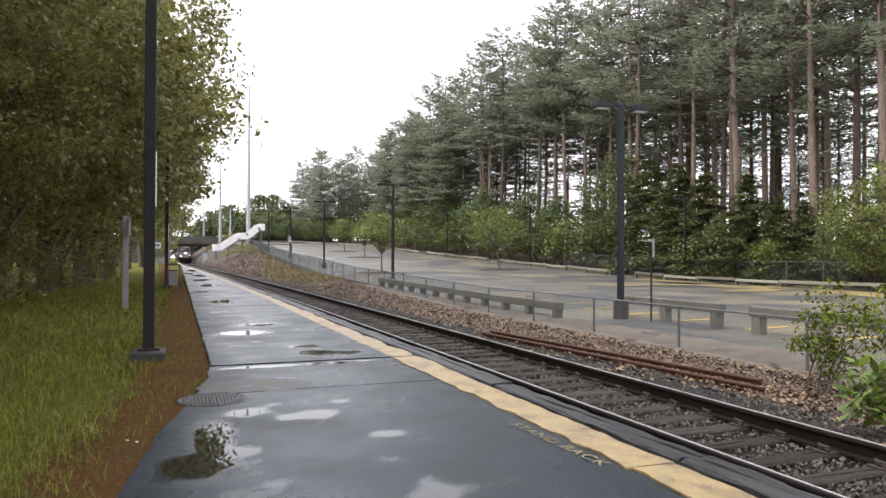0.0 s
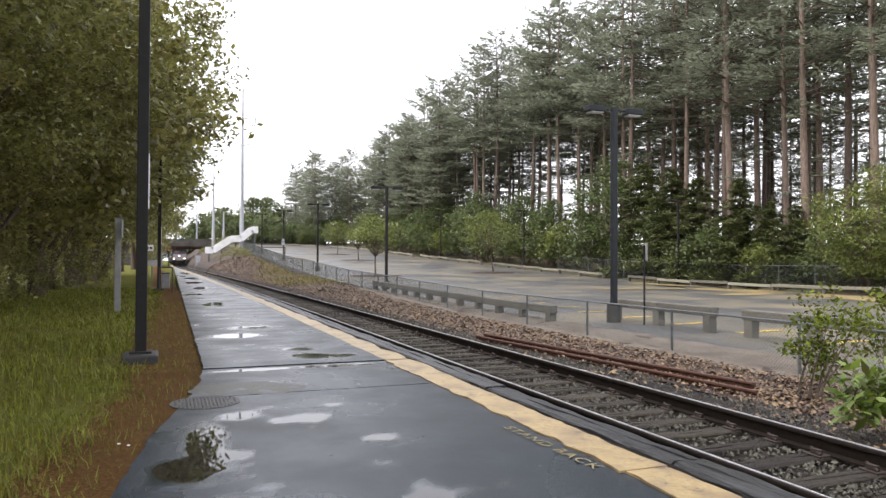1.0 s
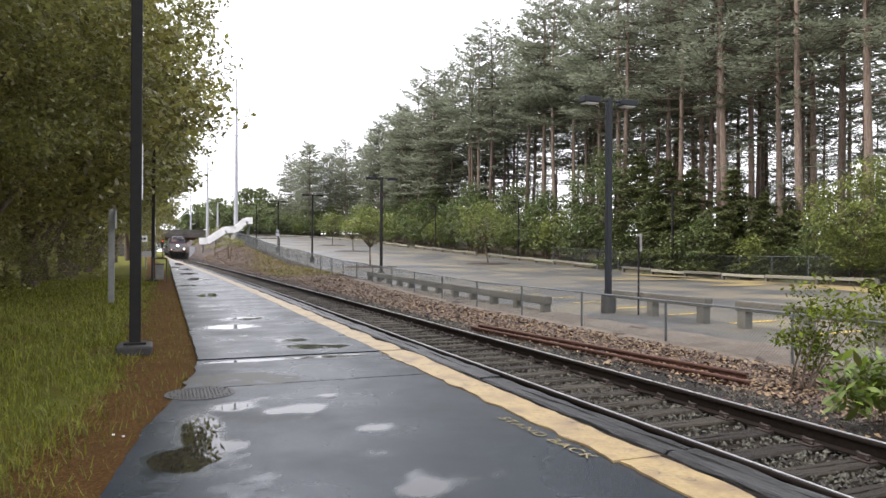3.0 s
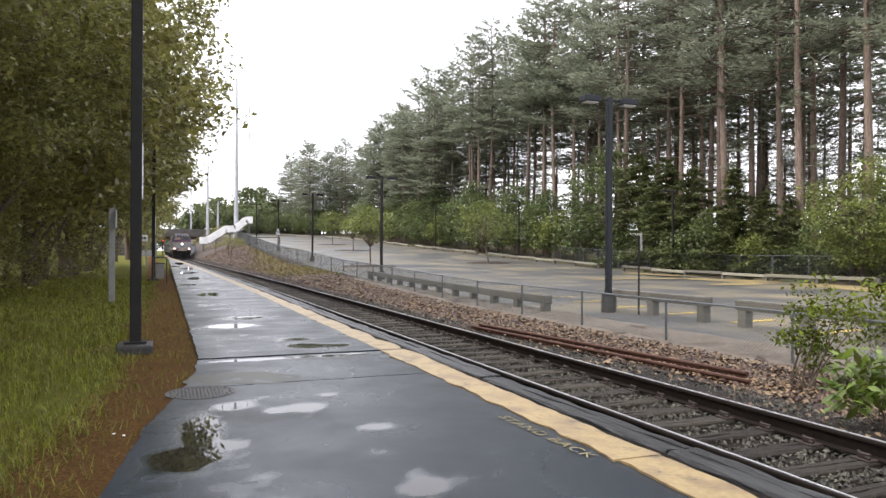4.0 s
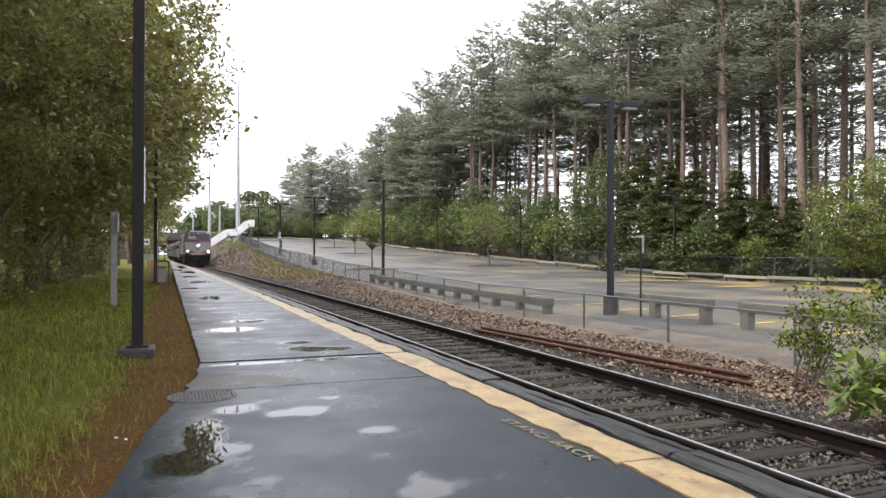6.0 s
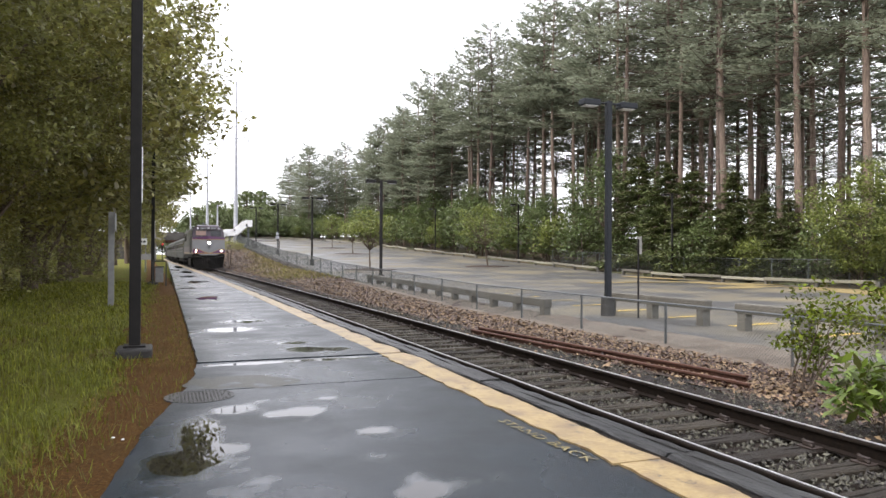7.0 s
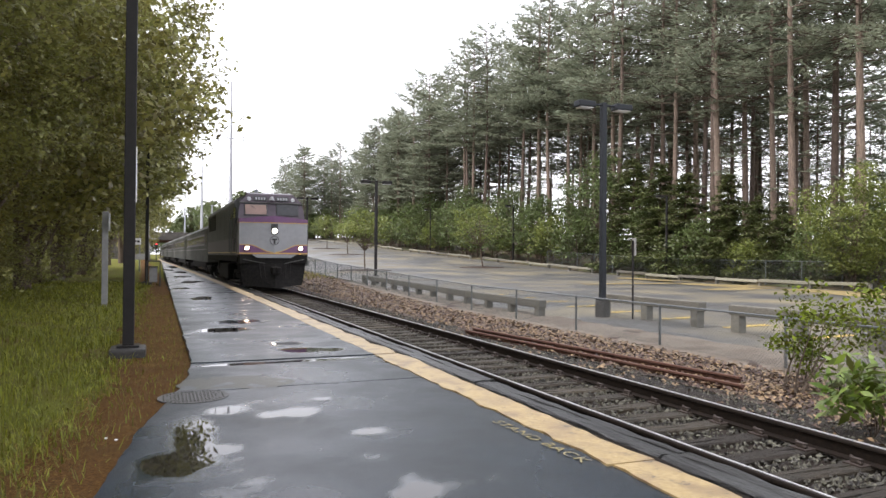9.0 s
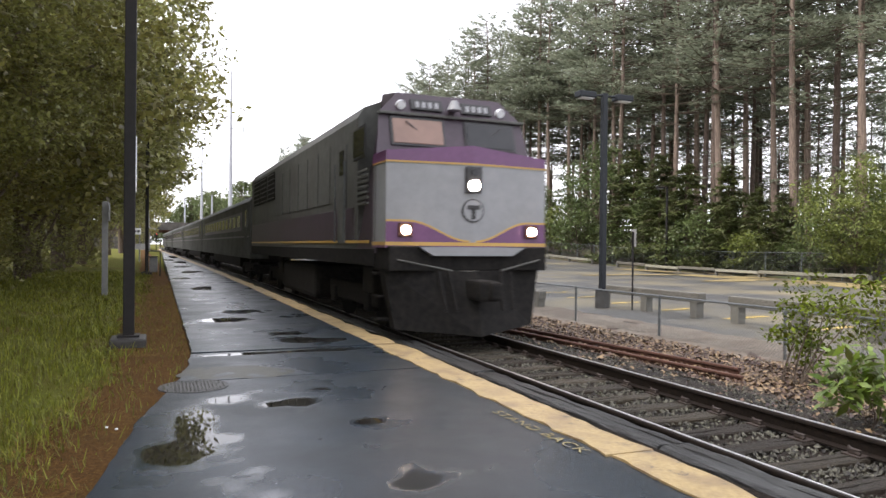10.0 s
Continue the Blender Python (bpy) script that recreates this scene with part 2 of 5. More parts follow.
def add_wetness(m):
    """Where water stands in the asphalt's hollows it fills the grain: glossier and smoother."""
    n, l = m.node_tree.nodes, m.node_tree.links
    b = n["Principled BSDF"]
    at = n.new("ShaderNodeAttribute")
    at.attribute_name = "wet"
    old = b.inputs["Roughness"].links[0].from_socket
    r = n.new("ShaderNodeMix")
    l.new(at.outputs["Fac"], r.inputs[0])
    l.new(old, r.inputs[2])
    r.inputs[3].default_value = 0.03
    l.new(r.outputs[0], b.inputs["Roughness"])
    s = n.new("ShaderNodeMapRange")
    s.inputs[3].default_value, s.inputs[4].default_value = b.inputs["Specular IOR Level"].default_value, 0.5
    l.new(at.outputs["Fac"], s.inputs[0])
    l.new(s.outputs[0], b.inputs["Specular IOR Level"])
    bump = b.inputs["Normal"].links[0].from_node
    k = n.new("ShaderNodeMapRange")
    k.inputs[3].default_value, k.inputs[4].default_value = bump.inputs["Strength"].default_value, 0.0
    l.new(at.outputs["Fac"], k.inputs[0])
    l.new(k.outputs[0], bump.inputs["Strength"])


add_wetness(ASPHALT)


def add_chips(m, scale, low, high, colour):
    """Places where the paint has flaked off to the dark surface below."""
    n, l = m.node_tree.nodes, m.node_tree.links
    b = n["Principled BSDF"]
    old = b.inputs["Base Color"].links[0].from_socket
    tc = n.new("ShaderNodeTexCoord")
    no = n.new("ShaderNodeTexNoise")
    no.inputs["Scale"].default_value, no.inputs["Detail"].default_value, no.inputs["Roughness"].default_value = scale, 8, 0.7
    l.new(tc.outputs["Object"], no.inputs["Vector"])
    r = n.new("ShaderNodeMapRange")
    r.inputs[1].default_value, r.inputs[2].default_value = low, high
    l.new(no.outputs[0], r.inputs[0])
    k = n.new("ShaderNodeMix")
    k.data_type = "RGBA"
    k.inputs[7].default_value = (*colour, 1)
    l.new(r.outputs[0], k.inputs[0])
    l.new(old, k.inputs[6])
    l.new(k.outputs[2], b.inputs["Base Color"])


add_chips(YELLOW, 3.0, 0.56, 0.72, (0.13, 0.095, 0.06))
add_chips(YELLOW, 6.0, 0.6, 0.66, (0.06, 0.05, 0.04))
add_chips(LETTER, 16.0, 0.5, 0.58, (0.035, 0.04, 0.045))
add_chips(LOTLINE, 5.0, 0.5, 0.58, (0.08, 0.075, 0.066))


# ---- mesh helpers ----
def mesh_of(name, verts, faces, material, smooth=False):
    me = bpy.data.meshes.new(name)
    me.from_pydata([tuple(v) for v in verts], [], faces)
    me.materials.append(material)
    if smooth:
        me.polygons.foreach_set("use_smooth", [True] * len(me.polygons))
    me.update()
    return me


def quads_mesh(name, q, material):
    """A mesh of loose quads from an array of n x 4 x 3."""
    q = np.asarray(q, dtype=np.float32)
    n = len(q)
    me = bpy.data.meshes.new(name)
    me.vertices.add(4 * n)
    me.vertices.foreach_set("co", q.reshape(-1))
    me.loops.add(4 * n)
    me.loops.foreach_set("vertex_index", np.arange(4 * n, dtype=np.int32))
    me.polygons.add(n)
    me.polygons.foreach_set("loop_start", np.arange(0, 4 * n, 4, dtype=np.int32))
    me.materials.append(material)
    me.update(calc_edges=True)
    me.validate()
    return me


def link(name, me, parent=None, label="", at=None):
    ob = new(name, me)
    if parent is not None:
        ob.parent = parent
    if at is not None:
        ob.matrix_basis = at
    if label:
        ob["label"] = label
    return ob


def part(name, bm, material, parent, label="", at=None, smooth=False):
    me = bpy.data.meshes.new(name)
    bm.to_mesh(me)
    bm.free()
    me.materials.append(material)
    if smooth:
        me.polygons.foreach_set("use_smooth", [True] * len(me.polygons))
    return link(name, me, parent, label, at)


def thing(name, m=None, label="", category="", group="", kind=""):
    ob = new(name)
    ob.empty_display_size = 0.2
    if m is not None:
        ob.matrix_basis = m
    return tagged(ob, label, category, group, kind)


def box(bm, size, at, bevel=0.0, turn=None):
    """A block, its edges bevelled, added to bm."""
    t = bmesh.new()
    bmesh.ops.create_cube(t, size=1)
    bmesh.ops.scale(t, vec=size, verts=t.verts)
    if bevel:
        bmesh.ops.bevel(t, geom=t.edges[:], offset=bevel, segments=2, affect="EDGES", profile=0.6)
    m = Matrix.Translation(at) @ (turn or Matrix())
    add(bm, t, m)
    return bm


def add(bm, t, m):
    t.verts.index_update()
    vs = [bm.verts.new(m @ v.co) for v in t.verts]
    for f in t.faces:
        bm.faces.new([vs[v.index] for v in f.verts])
    t.free()


def rod(bm, a, b, r1, r2=None, seg=10):
    """A round bar from a to b, tapered from r1 to r2, with caps."""
    a, b = Vector(a), Vector(b)
    r2 = r1 if r2 is None else r2
    turn = (b - a).to_track_quat("Z", "Y").to_matrix()
    rings = []
    for p, r in ((a, r1), (b, r2)):
        rings.append([bm.verts.new(p + turn @ Vector((r * math.cos(k * 2 * math.pi / seg), r * math.sin(k * 2 * math.pi / seg), 0))) for k in range(seg)])
    for k in range(seg):
        j = (k + 1) % seg
        bm.faces.new((rings[0][k], rings[0][j], rings[1][j], rings[1][k]))
    bm.faces.new(rings[0][::-1])
    bm.faces.new(rings[1])
    return bm


def cube(size, at, bevel=0.0, turn=None):
    return box(bmesh.new(), size, at, bevel, turn)


def bar(a, b, r1, r2=None, seg=10):
    return rod(bmesh.new(), a, b, r1, r2, seg)


def prism(bm, outline, a, b, axis="x"):
    """An outline of 2D points drawn out from a to b along an axis; the outline lies in the other two axes."""
    def put(p, s):
        return {"x": (s, p[0], p[1]), "y": (p[0], s, p[1]), "z": (p[0], p[1], s)}[axis]
    one = [bm.verts.new(put(p, a)) for p in outline]
    two = [bm.verts.new(put(p, b)) for p in outline]
    n = len(outline)
    for k in range(n):
        j = (k + 1) % n
        bm.faces.new((one[k], one[j], two[j], two[k]))
    bm.faces.new(one[::-1])
    bm.faces.new(two)
    bmesh.ops.recalc_face_normals(bm, faces=bm.faces)
    return bm


# ---- the lie of the land ----
RAIL_TOP = -0.165


def track_x(y):
    """The track's centre line: a gentle bend that straightens beyond 170 m."""
    y = np.asarray(y, dtype=float)
    c = np.clip(y, -30, 170)
    return 5.03 - 2.472e-4 * c * c + 0.842e-6 * c ** 3 - 0.0115 * np.clip(y - 170, 0, None)


def shift(y):
    return track_x(y) - 5.03


def lot_z(x, y):
    return np.interp(y, [-50, 40, 52, 61, 70, 92, 118, 161, 200, 260, 400], [-0.52, -0.5, -0.3, 0.05, 0.4, 1.3, 2.4, 4.6, 6.2, 7.2, 8.0])


def fence_z(y):
    return np.interp(y, [-50, 24, 30, 39, 46, 58, 67, 82, 100, 130, 190, 260], [-0.62, -0.6, -0.46, -0.22, -0.1, 0.05, 0.25, 1.0, 2.1, 3.3, 5.6, 7.0])


def land(x, y):
    """Height of the ground at x (measured from the track's bend) and y."""
    bed = -0.36
    z = np.interp(x, [-60, -12, -1, 0.4, 3.3, 3.5, 6.7], [0.3, 0.1, -0.04, -0.05, -0.38, -0.42, bed])
    f, lo = fence_z(y), lot_z(x, y)
    k = np.clip((x - 6.7) / 4.0, 0, 1)
    z = np.where(x > 6.7, bed + (f - bed) * np.where(f > -0.3, k ** 0.8, k), z)
    k2 = np.clip((x - 10.7) / 2.0, 0, 1)
    z = np.where(x > 10.7, f + (lo - f) * k2, z)
    return np.where(x > 39, lo + np.clip((x - 39) / 40, 0, 1) * 1.2, z)


YS = np.unique(np.concatenate([np.arange(-14, 30, 0.5), np.arange(30, 80, 1.0), np.arange(80, 200, 3.0), np.arange(200, 331, 10.0)]))


def sheet(name, us, ys, material, label, lift=0.0, rough=0.0, seed=0, bend=True, edge=0.0):
    """A piece of ground over the offsets us and the stations ys, laid on the land."""
    rng = np.random.default_rng(seed)
    verts, faces = [], []
    for y in ys:
        for i, u in enumerate(us):
            w = float(np.clip((10.7 - abs(u)) / 3, 0, 1)) if bend else 0
            e = edge * rng.uniform(-1, 1) if i in (0, len(us) - 1) else 0
            verts.append((u + e + shift(y) * w, y, float(land(np.float64(u), y)) + lift + rng.uniform(-rough, rough)))
    n = len(us)
    for j in range(len(ys) - 1):
        for i in range(n - 1):
            a = j * n + i
            faces.append((a, a + 1, a + n + 1, a + n))
    return tagged(link(name, mesh_of(name, verts, faces, material, True)), label, "ground", kind="structure")


FAR_X = [-700, -250, -100, -40, -12, -4, 0.4, 3.3, 6.7, 10.7, 20, 39, 60, 120, 300, 800]
sheet("ground", FAR_X, [-300, -100, -30, 0, 25, 40, 60, 80, 100, 130, 160, 200, 260, 400, 900, 1500], TURF,
      "dull green and brown earth reaching to the horizon", lift=-0.35, bend=False)
sheet("grass_verge", list(np.arange(-30, -8, 2.0)) + list(np.arange(-8, 0.3, 0.4)), YS, TURF, "damp grassy verge beside the platform", rough=0.02, seed=1)
sheet("needle_strip", list(np.linspace(-0.62, 0.6, 6)), YS[(YS > 9)], NEEDLES, "strip of fallen brown pine needles along the platform", lift=0.025, rough=0.008, seed=2, edge=0.09)
sheet("track_bed", list(np.arange(3.2, 7.4, 0.35)), YS, BALLAST, "grey crushed-stone ballast under the track", rough=0.02, seed=3)
# this dark strip paints the shadowed gap between platform edge and baulks
sheet("edge_shade_soil", list(np.linspace(3.33, 3.76, 5)), YS[YS < 120], SHADESOIL, "wet soil along the platform edge, coloured near black for the shade there", lift=0.25, rough=0.02, seed=9)
sheet("leaf_bank", list(np.linspace(7.02, 12.1, 14)), YS, LITTER, "bank covered in dead brown leaves", lift=0.01, rough=0.03, seed=4)
sheet("fence_strip", list(np.linspace(9.75, 12.05, 7)), YS[YS < 42], SAND, "bare tan earth along the foot of the fence", lift=0.035, rough=0.02, seed=7, edge=0.15)
sheet("parking_lot", list(np.linspace(12.0, 39, 16)), YS[YS < 190], LOT, "large empty wet asphalt parking lot", lift=0.015, rough=0.006, seed=5, bend=False)
sheet("woodland_floor", list(np.linspace(38.9, 110, 12)), YS, FOREST, "dark woodland floor with needles and moss", lift=0.01, rough=0.08, seed=6, bend=False)
# the near needle patch widens where the platform's edge turns away
NEAR_EDGE = ([-14, 2, 4.6, 5.3, 6.2, 7.1, 7.6, 8.3, 9.0, 10, 20, 330], [-1.4, -0.8, -0.35, -0.27, -0.17, 0.03, 0.12, 0.26, 0.34, 0.42, 0.41, 0.40])


def edge_x(y):
    return np.interp(y, *NEAR_EDGE)


def near_needles():
    rng = np.random.default_rng(8)
    ys = np.arange(-6, 10.0, 0.2)
    verts, faces = [], []
    for y in ys:
        r = float(edge_x(y)) + 0.12
        w = np.interp(y, [-6, 3, 6, 9.8], [1.1, 0.72, 0.75, 0.95])
        for k in range(6):
            e = rng.uniform(-0.08, 0.08) if k == 0 else 0
            verts.append((r - w * (1 - k / 5) + e, y, -0.012 + rng.uniform(-0.008, 0.008)))
    for j in range(len(ys) - 1):
        for i in range(5):
            a = j * 6 + i
            faces.append((a, a + 1, a + 7, a + 6))
    tagged(link("needle_patch", mesh_of("needle_patch", verts, faces, NEEDLES, True)), "patch of fallen orange-brown pine needles at the platform edge", "ground", kind="structure")


near_needles()


# ---- the platform ----
# hollows in the asphalt that hold water: x, y, half-widths and depth
HOLLOWS = [(0.12, 5.22, 0.26, 0.3, 7), (0.26, 5.75, 0.15, 0.32, 6), (0.29, 6.25, 0.16, 0.3, 6), (0.44, 5.5, 0.15, 0.15, 5), (0.6, 6.85, 0.2, 0.15, 5),
           (1.2, 6.5, 0.2, 0.15, 6), (0.95, 6.5, 0.1, 0.12, 4), (1.65, 5.6, 0.15, 0.13, 5.5), (1.56, 4.1, 0.17, 0.2, 6), (1.42, 4.02, 0.1, 0.1, 4.6), (1.55, 7.03, 0.11, 0.07, 5), (2.0, 10.7, 0.3, 0.25, 6), (2.45, 10.55, 0.3, 0.2, 6),
           (1.9, 11.5, 0.35, 0.2, 5), (1.0, 9.6, 0.55, 0.1, 6), (2.1, 9.62, 0.6, 0.1, 6), (1.1, 13.9, 0.5, 0.35, 5), (1.6, 15.6, 0.6, 0.4, 4)]


# the shallow pools among them: x, y, half-widths
SHALLOW = [(1.17, 6.5, 0.38, 0.28), (1.65, 5.6, 0.28, 0.26), (1.5, 4.1, 0.38, 0.42), (1.55, 7.03, 0.2, 0.15)]


def surface(x, y):
    """The unevenness of the asphalt."""
    z = 0.0024 * noise.noise((x * 1.1, y * 0.8, 3)) + 0.002 * noise.noise((x * 4.5, y * 4.0, 8)) + 0.0008 * noise.noise((x * 14, y * 14, 2))
    for hx, hy, rx, ry, d in HOLLOWS:
        q = ((x - hx) / rx) ** 2 + ((y - hy) / ry) ** 2
        if q < 4:
            z -= 0.001 * d * math.exp(-q)
    return z


def baulk(w, l, rng):
    """A split and worn timber: a long block with wavering edges and a crack along its top."""
    bm = bmesh.new()
    n = max(6, int(l / 0.14))
    outline = [(-0.5, -0.5), (0.5, -0.5), (0.5, 0.42), (0.44, 0.5), (0.1, 0.5), (0.07, 0.3), (0.03, 0.5), (-0.43, 0.5), (-0.5, 0.4)]
    s = rng.uniform(0, 90)
    rings = []
    for k in range(n + 1):
        y = -l / 2 + l * k / n
        ring = []
        for i, (p, q) in enumerate(outline):
            d = noise.noise((s + i * 3.1, y * 2.2, 4)) * 0.016 + noise.noise((s + i * 1.7, y * 9, 6)) * 0.007
            ring.append(bm.verts.new((p * w + d + (0.05 * noise.noise((s, y * 0.8, 1)) if 4 <= i <= 6 else 0), y + rng.uniform(-0.01, 0.01), q * 0.2 + d * 0.8)))
        rings.append(ring)
    m = len(outline)
    for k in range(n):
        for i in range(m):
            bm.faces.new((rings[k][i], rings[k][(i + 1) % m], rings[k + 1][(i + 1) % m], rings[k + 1][i]))
    bm.faces.new(rings[0][::-1])
    bm.faces.new(rings[-1])
    return bm


def platform():
    rng = np.random.default_rng(11)
    base = thing("platform", None, "wet dark asphalt station platform with cracks and puddles", "platform", kind="structure")

    def slab(name, y0, y1, left, right, z, material, dip, ragged, label=""):
        fine = left is None and y1 < 18
        n = max(2, int((y1 - y0) / (0.06 if fine and y0 > 5 else 0.07 if fine else 0.12 if y1 < 22 else 0.5)))
        ys = np.linspace(y0, y1, n + 1)
        cols = (52 if fine else 12) if left is None else 4
        verts, faces, wet = [], [], []
        wander = rng.uniform(0, 50)
        ends = []
        for y in ys:
            s = float(shift(y))
            if left is None:
                a = float(edge_x(y)) + noise.noise((y * 2.3, 0, 5)) * 0.035 + rng.uniform(-1, 1) * 0.006
                b = right + s
            else:
                a = left + s + noise.noise((y * 3.1, wander, 1)) * ragged * 1.6 + rng.uniform(-1, 1) * ragged * 0.4
                b = right + s + noise.noise((y * 1.3, wander, 7)) * ragged * 2.6 + noise.noise((y * 4.3, wander, 9)) * ragged
            ends.append((a, b, y))
            row = []
            for k in range(cols):
                x = a + (b - a) * k / (cols - 1)
                h = surface(x, y) if left is None else dip * noise.noise((x * 2, y * 0.9, 3))
                row.append((x, z + h))
                wet.append(float(np.clip((-h - 0.0014) / 0.0022, 0, 1)))
            verts += [(x, y, zz) for x, zz in row]
        m = cols
        for j in range(len(ys) - 1):
            for i in range(m - 1):
                a = j * m + i
                faces.append((a, a + 1, a + m + 1, a + m))
        # side and end walls, with corners of their own so that the edge stays crisp
        rim = [[j * m for j in range(len(ys))][::-1], [j * m + m - 1 for j in range(len(ys))], list(range(m)), [(len(ys) - 1) * m + i for i in range(m)][::-1]]
        for line in rim:
            o = len(verts)
            for i in line:
                x, y, zz = verts[i]
                verts += [(x, y, zz), (x, y, -0.42)]
            for i in range(len(line) - 1):
                faces.append((o + 2 * i, o + 2 * i + 1, o + 2 * i + 3, o + 2 * i + 2))
        me = mesh_of(name, verts, faces, material, left is None)
        if left is None:
            wet += [0.0] * (len(verts) - len(wet))
            me.attributes.new("wet", "FLOAT", "POINT").data.foreach_set("value", wet)
        return link(name, me, base, label)

    for y0, y1, z in ((-12, 7.83, 0.0), (7.85, 9.8, 0.002), (9.86, 12.9, 0.012), (12.915, 15.2, 0.011), (15.215, 17.9, 0.010), (17.93, 21.4, 0.008), (21.42, 30.0, 0.008), (30.05, 52, 0.005), (52.05, 90, 0.0), (90.05, 200, 0.0)):
        slab("asphalt_bay", y0, y1, None, 2.96, z, ASPHALT, 0.005, 0)
    for y0, y1 in ((-12, 4.05), (4.07, 9.78), (9.84, 15.5), (15.53, 21), (21.03, 34), (34.04, 60), (60.05, 200)):
        slab("edge_strip", y0, y1, 2.95, 3.31, 0.014, YELLOW, 0.004, 0.034, "chipped yellow-painted platform edge")
    # timber baulks between the edge and the near rail
    y = -6.0
    while y < 120:
        l = rng.uniform(3.2, 4.4) if y < 60 else 12
        w = 0.31
        me = part("timber_baulk", baulk(w, l - 0.04, rng), TIMBER, base, "grey weathered timber baulk",
                  pose(3.94 + float(shift(y + l / 2)) + rng.uniform(-0.02, 0.02), y + l / 2, -0.255 + rng.uniform(-0.015, 0.01), rng.uniform(-0.2, 0.2), rng.uniform(-2, 2), -math.degrees(math.atan(float(shift(y + l) - shift(y)) / l))))
        y += l
    # worn lettering along the edge
    cu = bpy.data.curves.new("lettering", "FONT")
    cu.body = "STAND BACK"
    cu.size, cu.extrude, cu.space_character = 0.2, 0.001, 1.12
    tmp = new("tmp", cu)
    me = bpy.data.meshes.new_from_object(tmp)
    bpy.data.objects.remove(tmp)
    me.materials.append(LETTER)
    link("lettering", me, base, "faded yellow words reading STAND BACK", pose(2.73, 5.52, 0.009, 0, 0, -87.5) @ Matrix.Diagonal((1.0, 0.72, 1, 1)))
    return base


platform()


def blob(name, cx, cy, rx, ry, seed, label, material=WATER, z=0.0075, lump=0.35, turn=0.0, parent=None):
    """A flat pool with an uneven shore."""
    rng = random.Random(seed)
    ph = [rng.uniform(0, 6.28) for _ in range(6)]
    n = 64
    verts = [(cx, cy, z)]
    for k in range(n):
        a = 2 * math.pi * k / n
        r = 1 + lump * sum(math.sin((j + 2) * a + ph[j]) / (j + 1.6) for j in range(6)) * 0.7
        x, y = rx * r * math.cos(a), ry * r * math.sin(a)
        verts.append((cx + x * math.cos(turn) - y * math.sin(turn), cy + x * math.sin(turn) + y * math.cos(turn), z))
    faces = [(0, 1 + k, 1 + (k + 1) % n) for k in range(n)]
    ob = link(name, mesh_of(name, verts, faces, material), parent)
    return tagged(ob, label, "puddle", kind="structure")


PUDDLE = "still rain puddle on the asphalt platform"
for k, (x, y, rx, ry, z) in enumerate(((0.22, 5.7, 0.38, 1.0, -0.003), (0.6, 6.85, 0.26, 0.2, -0.0032), 
                             (2.15, 10.9, 0.75, 0.85, 0.0095), (1.55, 9.6, 0.98, 0.15, 0.0), (1.15, 13.9, 0.58, 0.45, 0.0088), (1.6, 16.4, 0.75, 0.5, 0.0078))):
    blob("puddle", x, y, rx, ry, k, PUDDLE, z=z, lump=0.15)
for k, (x, y, rx, ry) in enumerate(SHALLOW):
    blob("puddle", x, y, rx, ry, 40 + k, PUDDLE, z=-0.0032, lump=0.1)
for k, (x, y, rx, ry, z) in enumerate(((1.3, 24.0, 0.36, 0.8, 0.0145), (0.9, 31.0, 0.3, 0.7, 0.0115), (1.5, 38.0, 0.5, 1.4, 0.0115), (1.3, 47.0, 0.5, 1.6, 0.0115),
                             (1.5, 58.0, 0.6, 2.5, 0.0065), (0.8, 66.0, 0.4, 3.0, 0.0065), (1.4, 80.0, 0.6, 5.0, 0.0065))):
    blob("puddle", x, y, rx, ry, 20 + k, PUDDLE, z=z, lump=0.45)


ob = blob("asphalt_patch", 0.8, 8.25, 0.62, 0.42, 61, "old mossy patch in the asphalt beside the manhole", PATCH, 0.0035, 0.3)
ob["category"] = "pavement"


def manhole():
    t = thing("manhole", pose(0.34, 7.58, -0.0075), "round flush iron manhole cover with patched asphalt collar", "manhole")
    bm = bmesh.new()
    bmesh.ops.create_cone(bm, cap_ends=True, segments=40, radius1=0.34, radius2=0.335, depth=0.02)
    part("cover", bm, IRON, t)
    for k, r in enumerate((0.335, 0.24)):
        bm = bmesh.new()
        a = [(r + dx, dz) for dx, dz in ((0, 0), (0.01, 0), (0.01, 0.0125), (0, 0.0125))]
        rings = [[bm.verts.new((p * math.cos(s * math.pi / 20), p * math.sin(s * math.pi / 20), q)) for p, q in a] for s in range(40)]
        for s in range(40):
            for i in range(4):
                bm.faces.new((rings[s][i], rings[(s + 1) % 40][i], rings[(s + 1) % 40][(i + 1) % 4], rings[s][(i + 1) % 4]))
        part("ring", bm, IRON, t)
    bm = bmesh.new()
    for i in range(-8, 9):
        for j in range(-8, 9):
            if math.hypot(i, j) * 0.036 < 0.31 and abs(math.hypot(i, j) * 0.036 - 0.245) > 0.02:
                box(bm, (0.02, 0.02, 0.004), (i * 0.036, j * 0.036, 0.011))
    tagged(part("tread", bm, IRON, t, "raised square studs"), kind="stuff")


manhole()


# ---- the track ----
def sweep(outline, ys, off, z0):
    verts, faces = [], []
    n = len(outline)
    for y in ys:
        c = float(track_x(y)) + off
        verts += [(c + p, y, z0 + q) for p, q in outline]
    for j in range(len(ys) - 1):
        for i in range(n):
            a, b = j * n + i, j * n + (i + 1) % n
            faces.append((a, b, b + n, a + n))
    faces += [tuple(range(n)), tuple(range(len(verts) - n, len(verts)))[::-1]]
    return verts, faces


